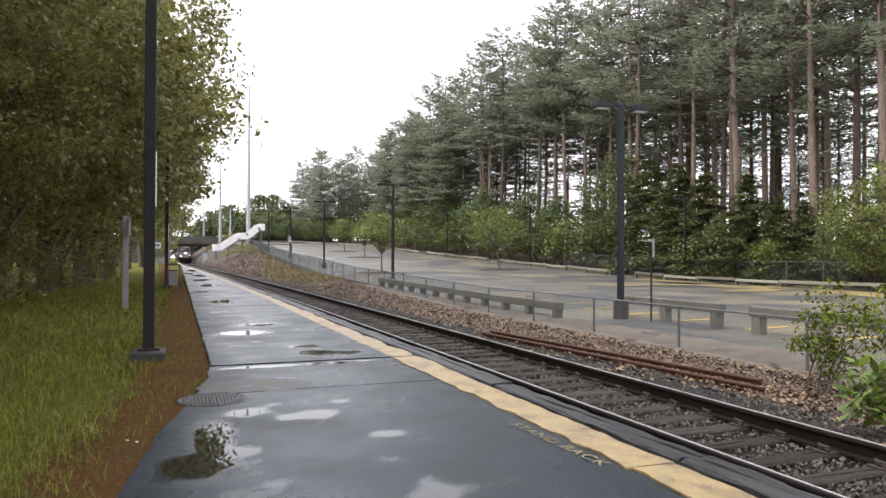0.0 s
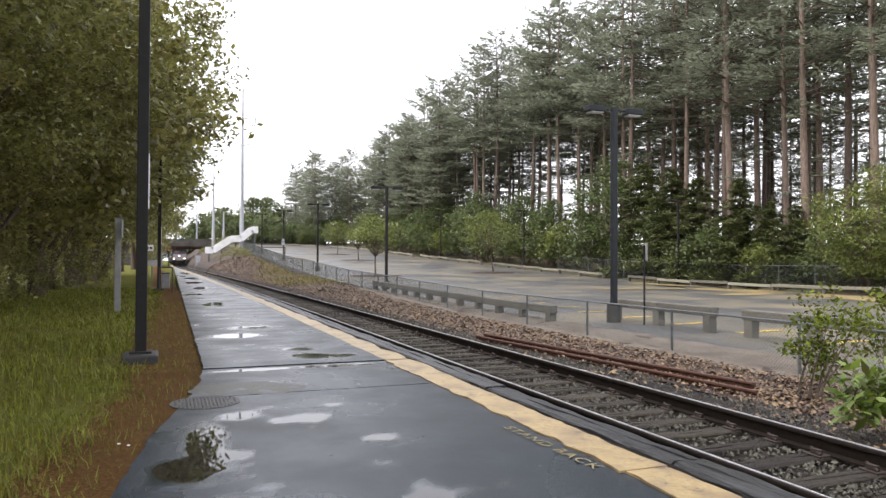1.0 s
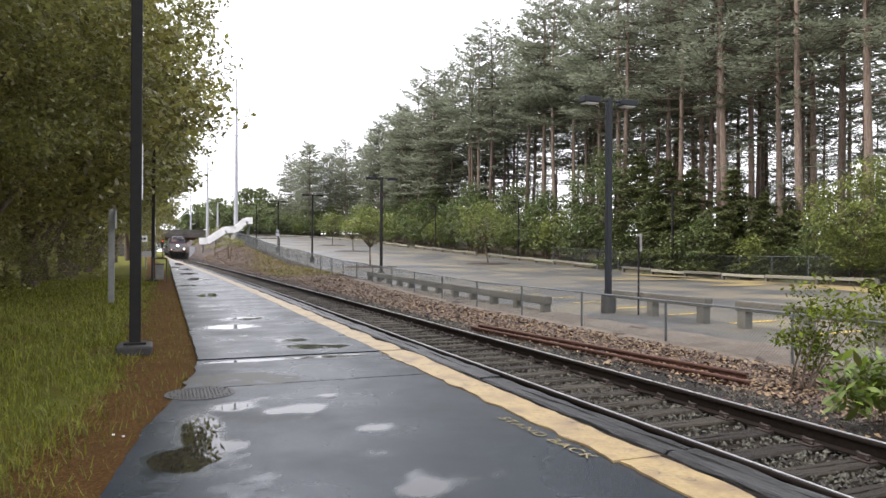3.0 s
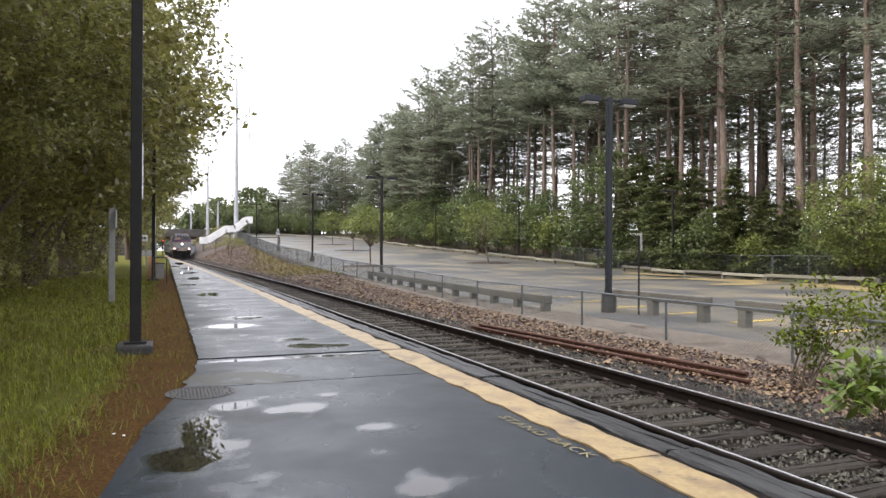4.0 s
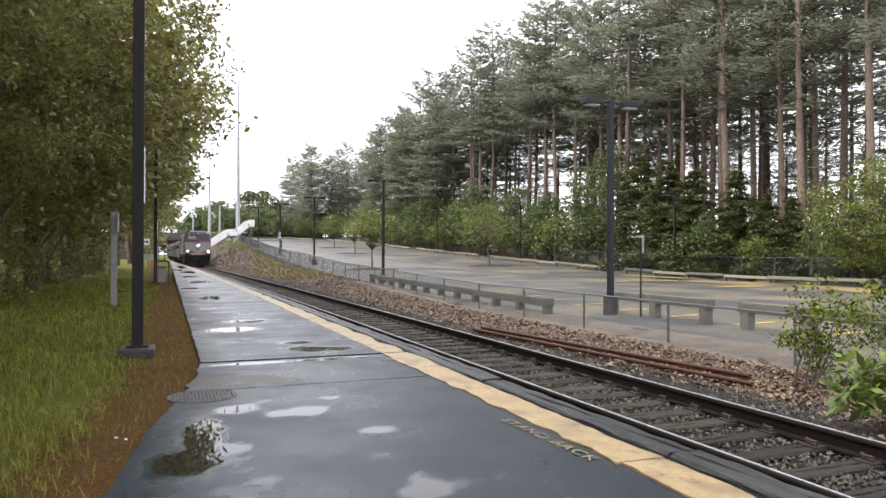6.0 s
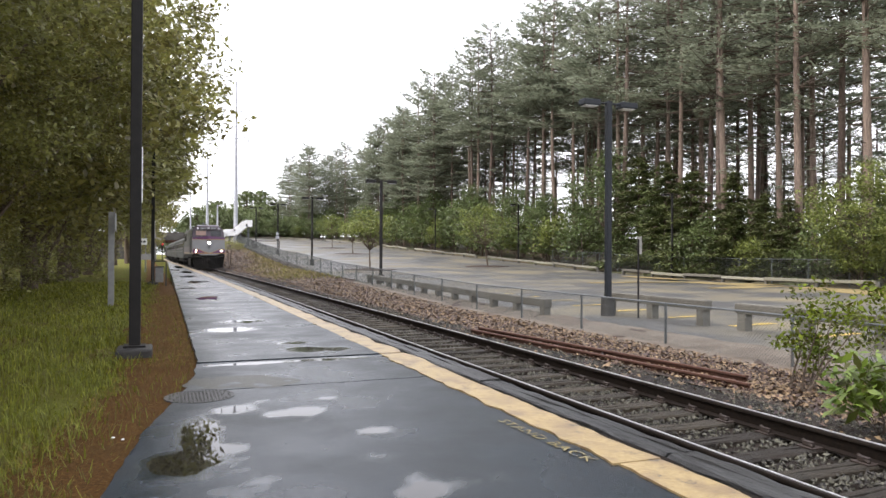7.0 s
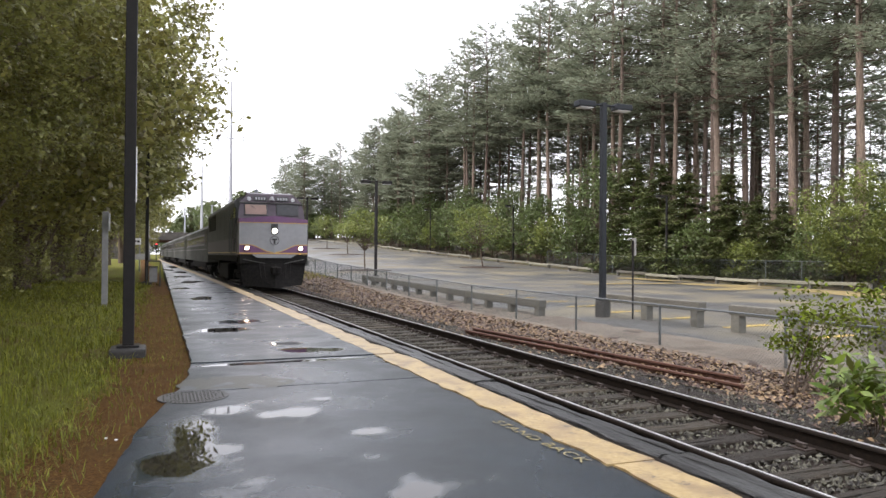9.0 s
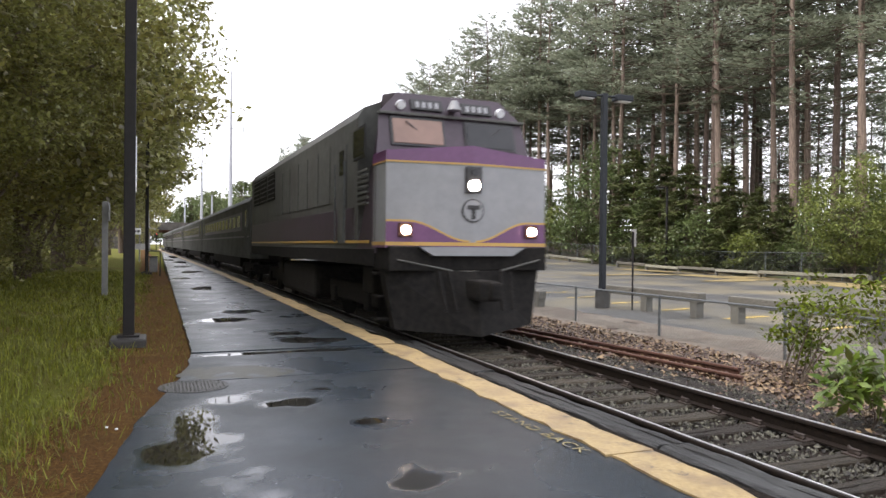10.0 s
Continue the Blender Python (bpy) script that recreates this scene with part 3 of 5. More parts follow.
RAIL = [(-0.034, -0.018), (-0.028, -0.006), (0.028, -0.006), (0.034, -0.018), (0.036, -0.035), (0.012, -0.045), (0.009, -0.14), (0.07, -0.155), (0.07, -0.17), (-0.07, -0.17), (-0.07, -0.155), (-0.009, -0.14), (-0.012, -0.045), (-0.036, -0.035)]
HEADCAP = [(0.004, -0.008), (0.006, -0.0005), (0.012, 0.0015), (0.024, 0.0005), (0.033, -0.004), (0.036, -0.012)]


def track():
    rng = random.Random(21)
    base = thing("railway_track", None, "single railway track with polished steel rails on timber sleepers", "railway track", kind="structure")
    ys = np.concatenate([np.arange(-14, 60, 1.0), np.arange(60, 331, 3.0)])
    for off in (-0.755, 0.755):
        v, f = sweep(RAIL, ys, off, RAIL_TOP)
        r = link("rail", mesh_of("rail", v, f, RAILSIDE), base, "dark steel rail with a polished running surface")
        v, f = sweep(HEADCAP, ys, off, RAIL_TOP)
        link("running_surface", mesh_of("running_surface", v, f, RAILTOP), r, "shiny worn rail head")
    ties = []
    for k in range(5):
        bm = baulk(0.2 + 0.012 * (k % 3), 2.5, np.random.default_rng(50 + k))
        bmesh.ops.transform(bm, matrix=Matrix.Rotation(math.pi / 2, 4, "Z") @ Matrix.Diagonal((1, 1, 0.8, 1)), verts=bm.verts)
        tie = bpy.data.meshes.new("sleeper")
        bm.to_mesh(tie)
        bm.free()
        tie.materials.append(SLEEPER)
        ties.append(tie)
    plate = bpy.data.meshes.new("tie_plate")
    bm = cube((0.34, 0.18, 0.018), (0, 0, 0), 0.004)
    for sx in (-0.11, 0.11):
        box(bm, (0.05, 0.1, 0.05), (sx, 0, 0.03), 0.008)
        rod(bm, (sx * 1.25, -0.07, 0.02), (sx * 0.9, 0.07, 0.055), 0.014, None, 6)
    bm.to_mesh(plate)
    bm.free()
    plate.materials.append(PLATE)
    y, k = -6.0, 0
    while y < 140:
        h = -math.degrees(math.atan(float(track_x(y + 1) - track_x(y - 1)) / 2))
        k += 1
        s = link("sleeper", ties[(k * 3 + k // 5) % 5], base, "", pose(float(track_x(y)) + rng.uniform(-0.04, 0.04), y, -0.415 + rng.uniform(-0.008, 0.008), 0, rng.uniform(-0.3, 0.3), h + rng.uniform(-0.8, 0.8)))
        if 0 < y < 40:
            for off in (-0.755, 0.755):
                link("tie_plate", plate, s, "", pose(off, 0, 0.086))
        y += 0.54


track()


def stones():
    """Loose ballast near the camera, joined into one piece of stuff."""
    rng = np.random.default_rng(31)
    octa = np.array([(1, 0, 0), (0, 1, 0), (-1, 0, 0), (0, -1, 0), (0, 0, 1), (0, 0, -1)], dtype=float)
    tri = [(0, 1, 4), (1, 2, 4), (2, 3, 4), (3, 0, 4), (1, 0, 5), (2, 1, 5), (3, 2, 5), (0, 3, 5)]
    n = 29000
    y = 1.5 + 30 * rng.random(n) ** 1.6
    y[:4000] = rng.uniform(-7, 1.6, 4000)
    u = rng.uniform(3.35, 7.35, n)
    # most stones lie between the sleepers, few on top of them
    gap = np.abs((y + 6.0 + 0.27) % 0.54 - 0.27)
    y = np.where((gap < 0.12) & (rng.random(n) < 0.6) & (u > 3.75) & (u < 6.3), y + 0.27, y)
    verts = np.zeros((n, 6, 3))
    size = rng.uniform(0.011, 0.027, n)
    for k in range(6):
        verts[:, k, :] = octa[k] * rng.uniform(0.55, 1.25, (n, 3)) + rng.normal(0, 0.25, (n, 3))
    verts *= size[:, None, None]
    on_bank = u > 6.7
    z = np.where(on_bank, -0.36 - (u - 6.7) * 0.05, -0.362) + rng.uniform(-0.006, 0.012, n)
    verts[..., 0] += (u + shift(y))[:, None]
    verts[..., 1] += y[:, None]
    verts[..., 2] += z[:, None]
    faces = [(a + 6 * i, b + 6 * i, c + 6 * i) for i in range(n) for a, b, c in tri]
    tagged(link("ballast_stones", mesh_of("ballast_stones", verts.reshape(-1, 3), faces, STONE)), "loose grey ballast stones between the rails", "ballast", kind="stuff")


stones()


def dead_leaves():
    rng = np.random.default_rng(33)
    n = 50000
    y = 2 + 110 * rng.random(n) ** 2.0
    u = np.where(rng.random(n) < 0.95, np.where(y < 42, rng.uniform(7.1, 10.2, n), rng.uniform(7.2, 11.3, n)), rng.uniform(5.9, 7.2, n))
    z = land(u, y) + 0.035 + rng.uniform(0, 0.02, n)
    c = np.stack([u + shift(y) * np.clip((10.7 - u) / 3, 0, 1), y, z], 1)
    a = rng.uniform(0, 6.28, n)
    s = rng.uniform(0.017, 0.043, n) * np.interp(y, [0, 25, 110], [1, 1.2, 2.6])
    d1 = np.stack([np.cos(a), np.sin(a), rng.normal(0, 0.35, n)], 1) * s[:, None]
    d2 = np.stack([-np.sin(a), np.cos(a), rng.normal(0, 0.35, n)], 1) * (s * 0.65)[:, None]
    q = np.stack([c - d1, c - d2 + [0, 0, 0.012], c + d1, c + d2 + [0, 0, 0.012]], 1)
    tagged(link("fallen_leaves", quads_mesh("fallen_leaves", q, DRYLEAF)), "scattered curled dead brown leaves", "leaves", kind="stuff")


dead_leaves()


def old_rails():
    for (x0, y0), (x1, y1) in (((7.52, 7.35), (6.62, 14.75)), ((7.98, 7.85), (6.98, 15.1))):
        l = math.hypot(x1 - x0, y1 - y0)
        bm = prism(bmesh.new(), [(p, q + 0.17) for p, q in RAIL], -l / 2, l / 2, "y")
        zm = -0.44
        ob = part("spare_rail", bm, RUST, None, "", pose((x0 + x1) / 2, (y0 + y1) / 2, zm, 0.3, 0, math.degrees(math.atan2(-(x1 - x0), y1 - y0))))
        tagged(ob, "spare rusty brown rail lying on the ballast shoulder", "rail", "spare rails")


old_rails()


# ---- chain-link fence ----
def fence():
    base = thing("chain_link_fence", None, "galvanised chain-link fence between the track and the parking lot", "fence")
    x, h = 10.7, 0.96
    ys = [2.506 + 3.475 * k for k in range(14)] + [51.2 + 5 * k for k in range(14)]

    def height(y):
        return float(np.interp(y, [0, 45, 60, 120], [h, 1.0, 1.5, 1.6]))

    post = bpy.data.meshes.new("post")
    bm = bar((0, 0, -0.3), (0, 0, 1.0), 0.03, None, 8)
    rod(bm, (0, 0, 0.98), (0, 0, 1.03), 0.036, 0.012, 8)
    bm.to_mesh(post)
    bm.free()
    post.materials.append(GALV)
    for y in ys:
        z = float(fence_z(y))
        p = link("post", post, base, "", pose(x, y, z))
        p.scale = (1, 1, height(y))
    for k in range(len(ys) - 1):
        y0, y1 = ys[k], ys[k + 1]
        z0, z1, h0, h1 = float(fence_z(y0)), float(fence_z(y1)), height(y0), height(y1)
        part("top_rail", bar((x, y0, z0 + h0), (x, y1, z1 + h1), 0.021, None, 8), GALV, base)
        step = 0.075 if y0 < 48 else 0.16
        r = 0.0024 if y0 < 48 else 0.005
        verts, faces = [], []
        L = y1 - y0
        for sgn in (1, -1):
            n = int((L + h0) / step)
            for i in range(n):
                a = -h0 + i * step
                pts = []
                for s, c in ((max(0, a), max(0, -a)), (min(L, a + h0), min(h0, L - a))):
                    yy = s if sgn > 0 else L - s
                    f = yy / L
                    pts.append(Vector((x - 0.03 + 0.003 * sgn, y0 + yy, (z0 + (z1 - z0) * f) + 0.03 + (c - 0.03) * (h0 + (h1 - h0) * f) / h0)))
                if (pts[1] - pts[0]).length < 0.03:
                    continue
                o = len(verts)
                for p in pts:
                    verts += [p + Vector((r, 0, 0)), p + Vector((-r, r, 0)), p + Vector((-r, -r, 0))]
                faces += [(o, o + 1, o + 4, o + 3), (o + 1, o + 2, o + 5, o + 4), (o + 2, o, o + 3, o + 5)]
        link("wire_mesh", mesh_of("wire_mesh", verts, faces, DARKWIRE), base, "diamond wire mesh")


fence()


def woods_fence():
    base = thing("wire_fence", None, "dark wire fence on thin posts along the wood", "fence")
    x, ys = 39.9, [22 + 3.0 * k for k in range(16)]
    for y in ys:
        part("post", bar((0, 0, -0.3), (0, 0, 1.75), 0.035, None, 6), DARKWIRE, base, "", pose(x, y, float(land(np.float64(x), y))))
    for y0, y1 in zip(ys, ys[1:]):
        z0, z1 = (float(land(np.float64(x), y)) for y in (y0, y1))
        part("top_rail", bar((x, y0, z0 + 1.72), (x, y1, z1 + 1.72), 0.024, None, 6), DARKWIRE, base)
        bm = bmesh.new()
        for k in range(12):
            rod(bm, (x - 0.03, y0, z0 + 0.12 + 0.13 * k), (x - 0.03, y1, z1 + 0.12 + 0.13 * k), 0.006, None, 3)
        for k in range(12):
            yy = y0 + 3.0 * (k + 0.5) / 12
            rod(bm, (x - 0.035, yy, z0 + 0.1), (x - 0.035, yy, z0 + 1.7), 0.006, None, 3)
        part("wire_mesh", bm, DARKWIRE, base)


woods_fence()


# ---- timber guard rails in the lot ----
def guard(x, y0, y1, n, label, sink=0.0):
    base = thing("guard_rail", None, label, "guard rail", "timber guard rails")
    for k in range(n):
        y = y0 + (y1 - y0) * k / (n - 1)
        z = float(lot_z(x, y)) if x > 12.5 else float(land(np.float64(x), y))
        part("post", cube((0.26, 0.28, 0.95), (0, 0, 0), 0.025), GUARD, base, "", pose(x, y, z + 0.2 - sink, 0, random.uniform(-1.5, 1.5), random.uniform(-4, 4)))
    for k in range(n - 1):
        a, b = y0 + (y1 - y0) * k / (n - 1), y0 + (y1 - y0) * (k + 1) / (n - 1)
        za, zb = [float(lot_z(x, y)) if x > 12.5 else float(land(np.float64(x), y)) for y in (a, b)]
        o = 0.22 if k == 0 else 0
        o2 = 0.22 if k == n - 2 else 0
        l = b - a + o + o2 - 0.012
        ob = part("beam", cube((0.28, l, 0.27), (0, 0, 0), 0.03), GUARD, base, "",
                  pose(x, (a + b - o + o2) / 2, (za + zb) / 2 + 0.6 - sink, math.degrees(math.atan2(zb - za, b - a)), 0, 0))


guard(11.75, 20.2, 41.5, 12, "long low weathered timber guard rail on square posts", 0.17)
guard(14.0, 15.35, 19.7, 3, "short low weathered timber guard rail on square posts")
guard(14.05, 8.2, 13.9, 4, "low weathered timber guard rail beside the fence")


def lot_kerbs():
    """Low timber rails along the far side of the lot, board by board."""
    rng = random.Random(5)
    base = thing("kerb_rail", None, "low pale timber rail along the far edge of the parking lot", "guard rail")
    pts = [(38.2, y) for y in range(16, 130, 4)] + [(38.0, 130), (37.5, 136), (36.6, 142), (35, 148), (33, 153), (30.5, 158), (27.5, 162), (24, 165), (20, 167), (16, 168.5)]
    for (x0, y0), (x1, y1) in zip(pts, pts[1:]):
        l = math.hypot(x1 - x0, y1 - y0)
        z0, z1 = float(lot_z(x0, y0)), float(lot_z(x1, y1))
        rz = math.degrees(math.atan2(-(x1 - x0), y1 - y0))
        if rng.random() < 0.92:
            part("board", cube((0.16, l - 0.06, 0.2), (0, 0, 0), 0.02), PALEWOOD, base, "",
                 pose((x0 + x1) / 2, (y0 + y1) / 2, (z0 + z1) / 2 + 0.4 + rng.uniform(-0.05, 0.05), math.degrees(math.atan2(z1 - z0, l)) + rng.uniform(-0.7, 0.7), rng.uniform(-6, 6), rz))
        part("stub", cube((0.2, 0.2, 0.6), (0, 0, 0), 0.02), GUARD, base, "", pose(x0 + 0.12, y0, z0 + 0.2))


lot_kerbs()


def lot_marks():
    rng = random.Random(6)
    for k in range(9):
        y = 9.5 + 2.7 * k
        v = [(14.6, y - 0.14, 0), (16.4, y + 0.1, 0), (16.4, y + 0.36, 0), (14.6, y + 0.14, 0)]
        v = [(a, b, float(lot_z(a, b)) + 0.03) for a, b, _ in v]
        tagged(link("bay_line", mesh_of("bay_line", v, [(0, 1, 2, 3)], LOTLINE)), "worn yellow painted parking bay line", "road marking", kind="structure")
    for k, (x, y, rx, ry) in enumerate(((33.5, 33, 3.6, 0.9), (31.5, 41, 3.4, 0.9), (35.8, 27, 2.0, 5), (36.2, 38, 1.5, 5), (36.6, 48, 1.2, 6))):
        ob = blob("needle_drift", x, y, rx, ry, 70 + k, "drift of yellowed pine needles washed over asphalt", DRIFT, float(lot_z(x, y)) + 0.036, 0.6)
        ob["category"] = "ground"


lot_marks()


def island(x, y, rx, ry, k):
    bm = bmesh.new()
    bmesh.ops.create_uvsphere(bm, u_segments=28, v_segments=8, radius=1)
    bmesh.ops.scale(bm, vec=(rx, ry, 0.13), verts=bm.verts)
    tagged(part("planting_island", bm, LITTER, None, "", pose(x, y, float(lot_z(x, y)), math.degrees(math.atan(0.045)) if y > 50 else 0), True), "low planting island of brown earth in the parking lot", "island", kind="structure")


# ---- lamps ----
def lot_lamp(x, y, z, h, label, material, heads, r=0.075, block=True):
    t = thing("street_lamp", pose(x, y, z), label, "street lamp", "parking lot lamps")
    part("pole", cube((2 * r, 2 * r, h), (0, 0, h / 2), 0.012), material, t)
    if block:
        part("base", bar((0, 0, -0.1), (0, 0, 0.55), 0.24, 0.23, 16), DARKBLOCK, t, "round dark concrete footing")
        part("base_plate", cube((0.32, 0.32, 0.04), (0, 0, 0.57), 0.008), material, t)
    for s in heads:
        part("arm", bar((0, 0, h - 0.08), (s * 0.45, 0, h - 0.08), 0.03, None, 8), material, t)
        hd = part("lamp_head", cube((0.62, 0.36, 0.2), (s * 0.72, 0, h - 0.1), 0.03), material, t, "flat box luminaire")
        part("lens", cube((0.48, 0.28, 0.02), (s * 0.72, 0, h - 0.215), 0.004), LENS, hd, "pale glass lens")
    return t


for y in (19.0, 43.5, 68.7, 94, 118):
    x = 13.4 if y < 30 else 13.05 if y < 50 else 13.5 if y < 90 else 13.9
    lot_lamp(x, y, float(lot_z(x, y)), 7.0 if y < 30 else 6.75, "tall dark square lamp pole with two box heads", BLUEPOLE if y < 30 else BRONZE, (-1, 1), r=0.085)
for y in (46.7, 73.9, 101.5, 130):
    lot_lamp(39.3, y, float(lot_z(39, y)), 7.0, "dark lamp pole with one box head beside woods", BRONZE, (-1,), r=0.07, block=False)


def barrier():
    t = thing("lot_barrier", pose(15.3, 116, float(lot_z(15, 116))), "dark horizontal swing barrier across the lot entrance", "barrier")
    for s in (-2.1, 2.1):
        part("post", bar((s, 0, -0.2), (s, 0, 1.35), 0.08, None, 10), BRONZE, t)
    part("arm", bar((-2.1, -0.05, 1.25), (2.1, -0.05, 1.25), 0.06, None, 10), BRONZE, t)
    p = thing("parking_notice", pose(13.75, 93.4, float(lot_z(14, 93.4))), "pair of small white notices on a thin post", "sign")
    part("post", bar((0, 0, 0), (0, 0, 3.1), 0.04, None, 8), GALV, p)
    for z, w in ((2.75, 0.3), (2.3, 0.45)):
        part("notice", cube((w, 0.03, 0.36), (0, -0.06, z), 0.006), PALE, p, "plain white notice")


barrier()


def platform_lamp(x, y, h, label):
    t = thing("platform_lamp", pose(x, y, -0.05), label, "street lamp", "platform lamps")
    part("pole", cube((0.155, 0.155, h), (0, 0, h / 2 + 0.1), 0.012), BRONZE, t)
    part("base", cube((0.48, 0.62, 0.26), (0.0, -0.05, 0.025), 0.03), DARKBLOCK, t, "dark damp concrete footing")
    part("base_plate", cube((0.3, 0.3, 0.03), (0, 0, 0.17), 0.006), BRONZE, t)
    part("reflective_strip", cube((0.012, 0.1, 0.81), (0.084, 0, 2.67), 0.003), WHITE, t, "narrow white strip")
    part("arm", bar((0, 0, h), (0.5, 0, h + 0.05), 0.035, None, 8), BRONZE, t)
    part("lamp_head", cube((0.62, 0.36, 0.18), (0.75, 0, h + 0.05), 0.03), BRONZE, t)


platform_lamp(-0.405, 11.1, 6.3, "dark bronze square lamp pole on a concrete footing beside the platform")
platform_lamp(-0.55, 35.9, 7.4, "dark bronze square lamp pole further along the platform")


def sign_post():
    t = thing("sign_post", pose(-1.43, 21.9, -0.1), "plain grey steel sign post seen edge on in the grass", "sign post")
    part("post", cube((0.16, 0.07, 2.78), (0, 0, 1.36), 0.01), SIGNGREY, t)
    part("panel", cube((0.03, 0.62, 0.5), (0.1, 0, 2.45), 0.006), SIGNGREY, t, "grey sign panel")


sign_post()


def station_sign():
    t = thing("station_sign", pose(-1.9, 60, 0), "white station sign on two posts with unreadable dark lettering", "sign")
    for s in (-0.45, 0.45):
        part("post", cube((0.1, 0.1, 2.9), (s, 0, 1.45), 0.008), SIGNGREY, t)
    p = part("panel", cube((1.1, 0.06, 0.5), (0, -0.07, 2.4), 0.01), WHITE, t)
    for k, (a, w) in enumerate(((-0.3, 0.28), (0.06, 0.3), (0.36, 0.18))):
        part("lettering_bar", cube((w, 0.012, 0.16), (a, -0.106, 2.4), 0.002), BLACK, p)


station_sign()


def litter_bin():
    t = thing("litter_bin", pose(-0.24, 33.9, 0.0), "grey litter bin hung in a black tube frame", "bin")
    part("container", cube((0.34, 0.34, 0.66), (0, 0, 0.5), 0.03), SIGNGREY, t)
    part("liner_rim", cube((0.4, 0.4, 0.05), (0, 0, 0.86), 0.015), BLACK, t)
    for sy in (-0.27, 0.27):
        for sx in (-0.28, 0.28):
            part("leg", bar((sx, sy, 0), (sx, sy, 1.12), 0.028, None, 8), BLACK, t)
        part("crossbar", bar((-0.28, sy, 1.12), (0.28, sy, 1.12), 0.028, None, 8), BLACK, t)


litter_bin()


def stakes():
    for k, (y, u, h, a) in enumerate(((84, 8.0, 1.9, 4), (92, 8.6, 1.7, -3), (101, 7.6, 1.8, 5))):
        z = float(land(np.float64(u), y))
        bm = cube((0.09, 0.09, h), (0, 0, h / 2 - 0.2), 0.01)
        tagged(part("stake", bm, BARK, None, "", pose(u + float(shift(y)) * 0.8, y, z, 0, a, 20 * k)), "thin leaning dark stake on the railway bank", "stake", "bank stakes")


stakes()


def lot_sign():
    x, y = 13.75, 17.9
    t = thing("parking_sign", pose(x, y, -0.52, 0, 0, -20), "small parking sign seen from its grey back on a thin post", "sign")
    part("post", cube((0.05, 0.05, 2.5), (0, 0, 1.25), 0.006), BRONZE, t)
    part("panel", cube((0.03, 0.36, 0.55), (0.04, 0, 2.3), 0.008), SIGNGREY, t)


lot_sign()


# ---- far end: bridge, covered stair, masts ----
def bridge():
    t = thing("road_bridge", pose(3.0, 192, 0), "low concrete road bridge over the railway", "bridge")
    part("deck", cube((60, 11, 1.0), (6, 0, 5.3), 0.05), STAINED, t)
    for s in (-5.3, 5.3):
        part("parapet", cube((60, 0.3, 1.0), (6, s, 6.25), 0.03), STAINED, t)
        part("girder", cube((30, 0.4, 0.7), (2, s * 0.9, 4.62), 0.02), RUST, t)
    for s in (-6.5, 5.0):
        part("abutment", cube((1.2, 11, 5.0), (s, 0, 2.3), 0.05), STAINED, t)
    part("wing_wall", cube((8, 0.5, 4.0), (9.2, -5.6, 1.8), 0.05), STAINED, t)
    part("wing_wall", cube((12, 0.5, 4.6), (-12.2, -5.6, 2.0), 0.05), STAINED, t)
    emb = bmesh.new()
    prism(emb, [(8, -0.6), (60, -0.6), (60, 6.3), (8, 4.8)], 187.4, 260, "y")
    tagged(part("embankment", emb, FOREST, None), "overgrown road embankment beside the bridge", "embankment", kind="structure")
    emb = bmesh.new()
    prism(emb, [(-60, -0.6), (-4.2, -0.6), (-4.2, 4.8), (-60, 6.3)], 187.4, 260, "y")
    tagged(part("embankment", emb, FOREST, None), "overgrown road embankment beside the bridge", "embankment", kind="structure")


bridge()


def covered_stair():
    t = thing("covered_stair", pose(0, 128, 0), "white covered stair climbing from the platform to the parking lot", "stair")
    pts = [(5.5, 2.6), (6.7, 2.6), (9.7, 4.6), (11.4, 4.7), (13.2, 6.3), (14.3, 6.3)]
    for (x0, z0), (x1, z1) in zip(pts, pts[1:]):
        l = math.hypot(x1 - x0, z1 - z0)
        m = pose((x0 + x1) / 2, 0, (z0 + z1) / 2 + 0.55, 0, -math.degrees(math.atan2(z1 - z0, x1 - x0)), 0)
        for s in (-1.0, 1.0):
            part("side_panel", cube((l + 0.05, 0.08, 1.15), (0, s, 0), 0.01), WHITE, t, "", m)
        part("flight", cube((l, 1.9, 0.2), (0, 0, -0.62), 0.01), CONCRETE, t, "", m)
        for s in (-0.9, 0.9):
            g = float(land(np.float64((x0 + x1) / 2), 128))
            part("post", cube((0.16, 0.16, (z0 + z1) / 2 - g + 0.2), ((x0 + x1) / 2, s, ((z0 + z1) / 2 + g - 0.2) / 2), 0.01), GALV, t)
    c = thing("equipment_cabinet", pose(4.85, 145, 0.3), "pale grey steel equipment cabinet beside the track", "cabinet")
    part("body", cube((1.15, 1.2, 2.6), (0, 0, 0.9), 0.03), SIGNGREY, c)
    part("door", cube((0.9, 0.05, 2.0), (0, -0.63, 0.95), 0.01), PALE, c)


covered_stair()


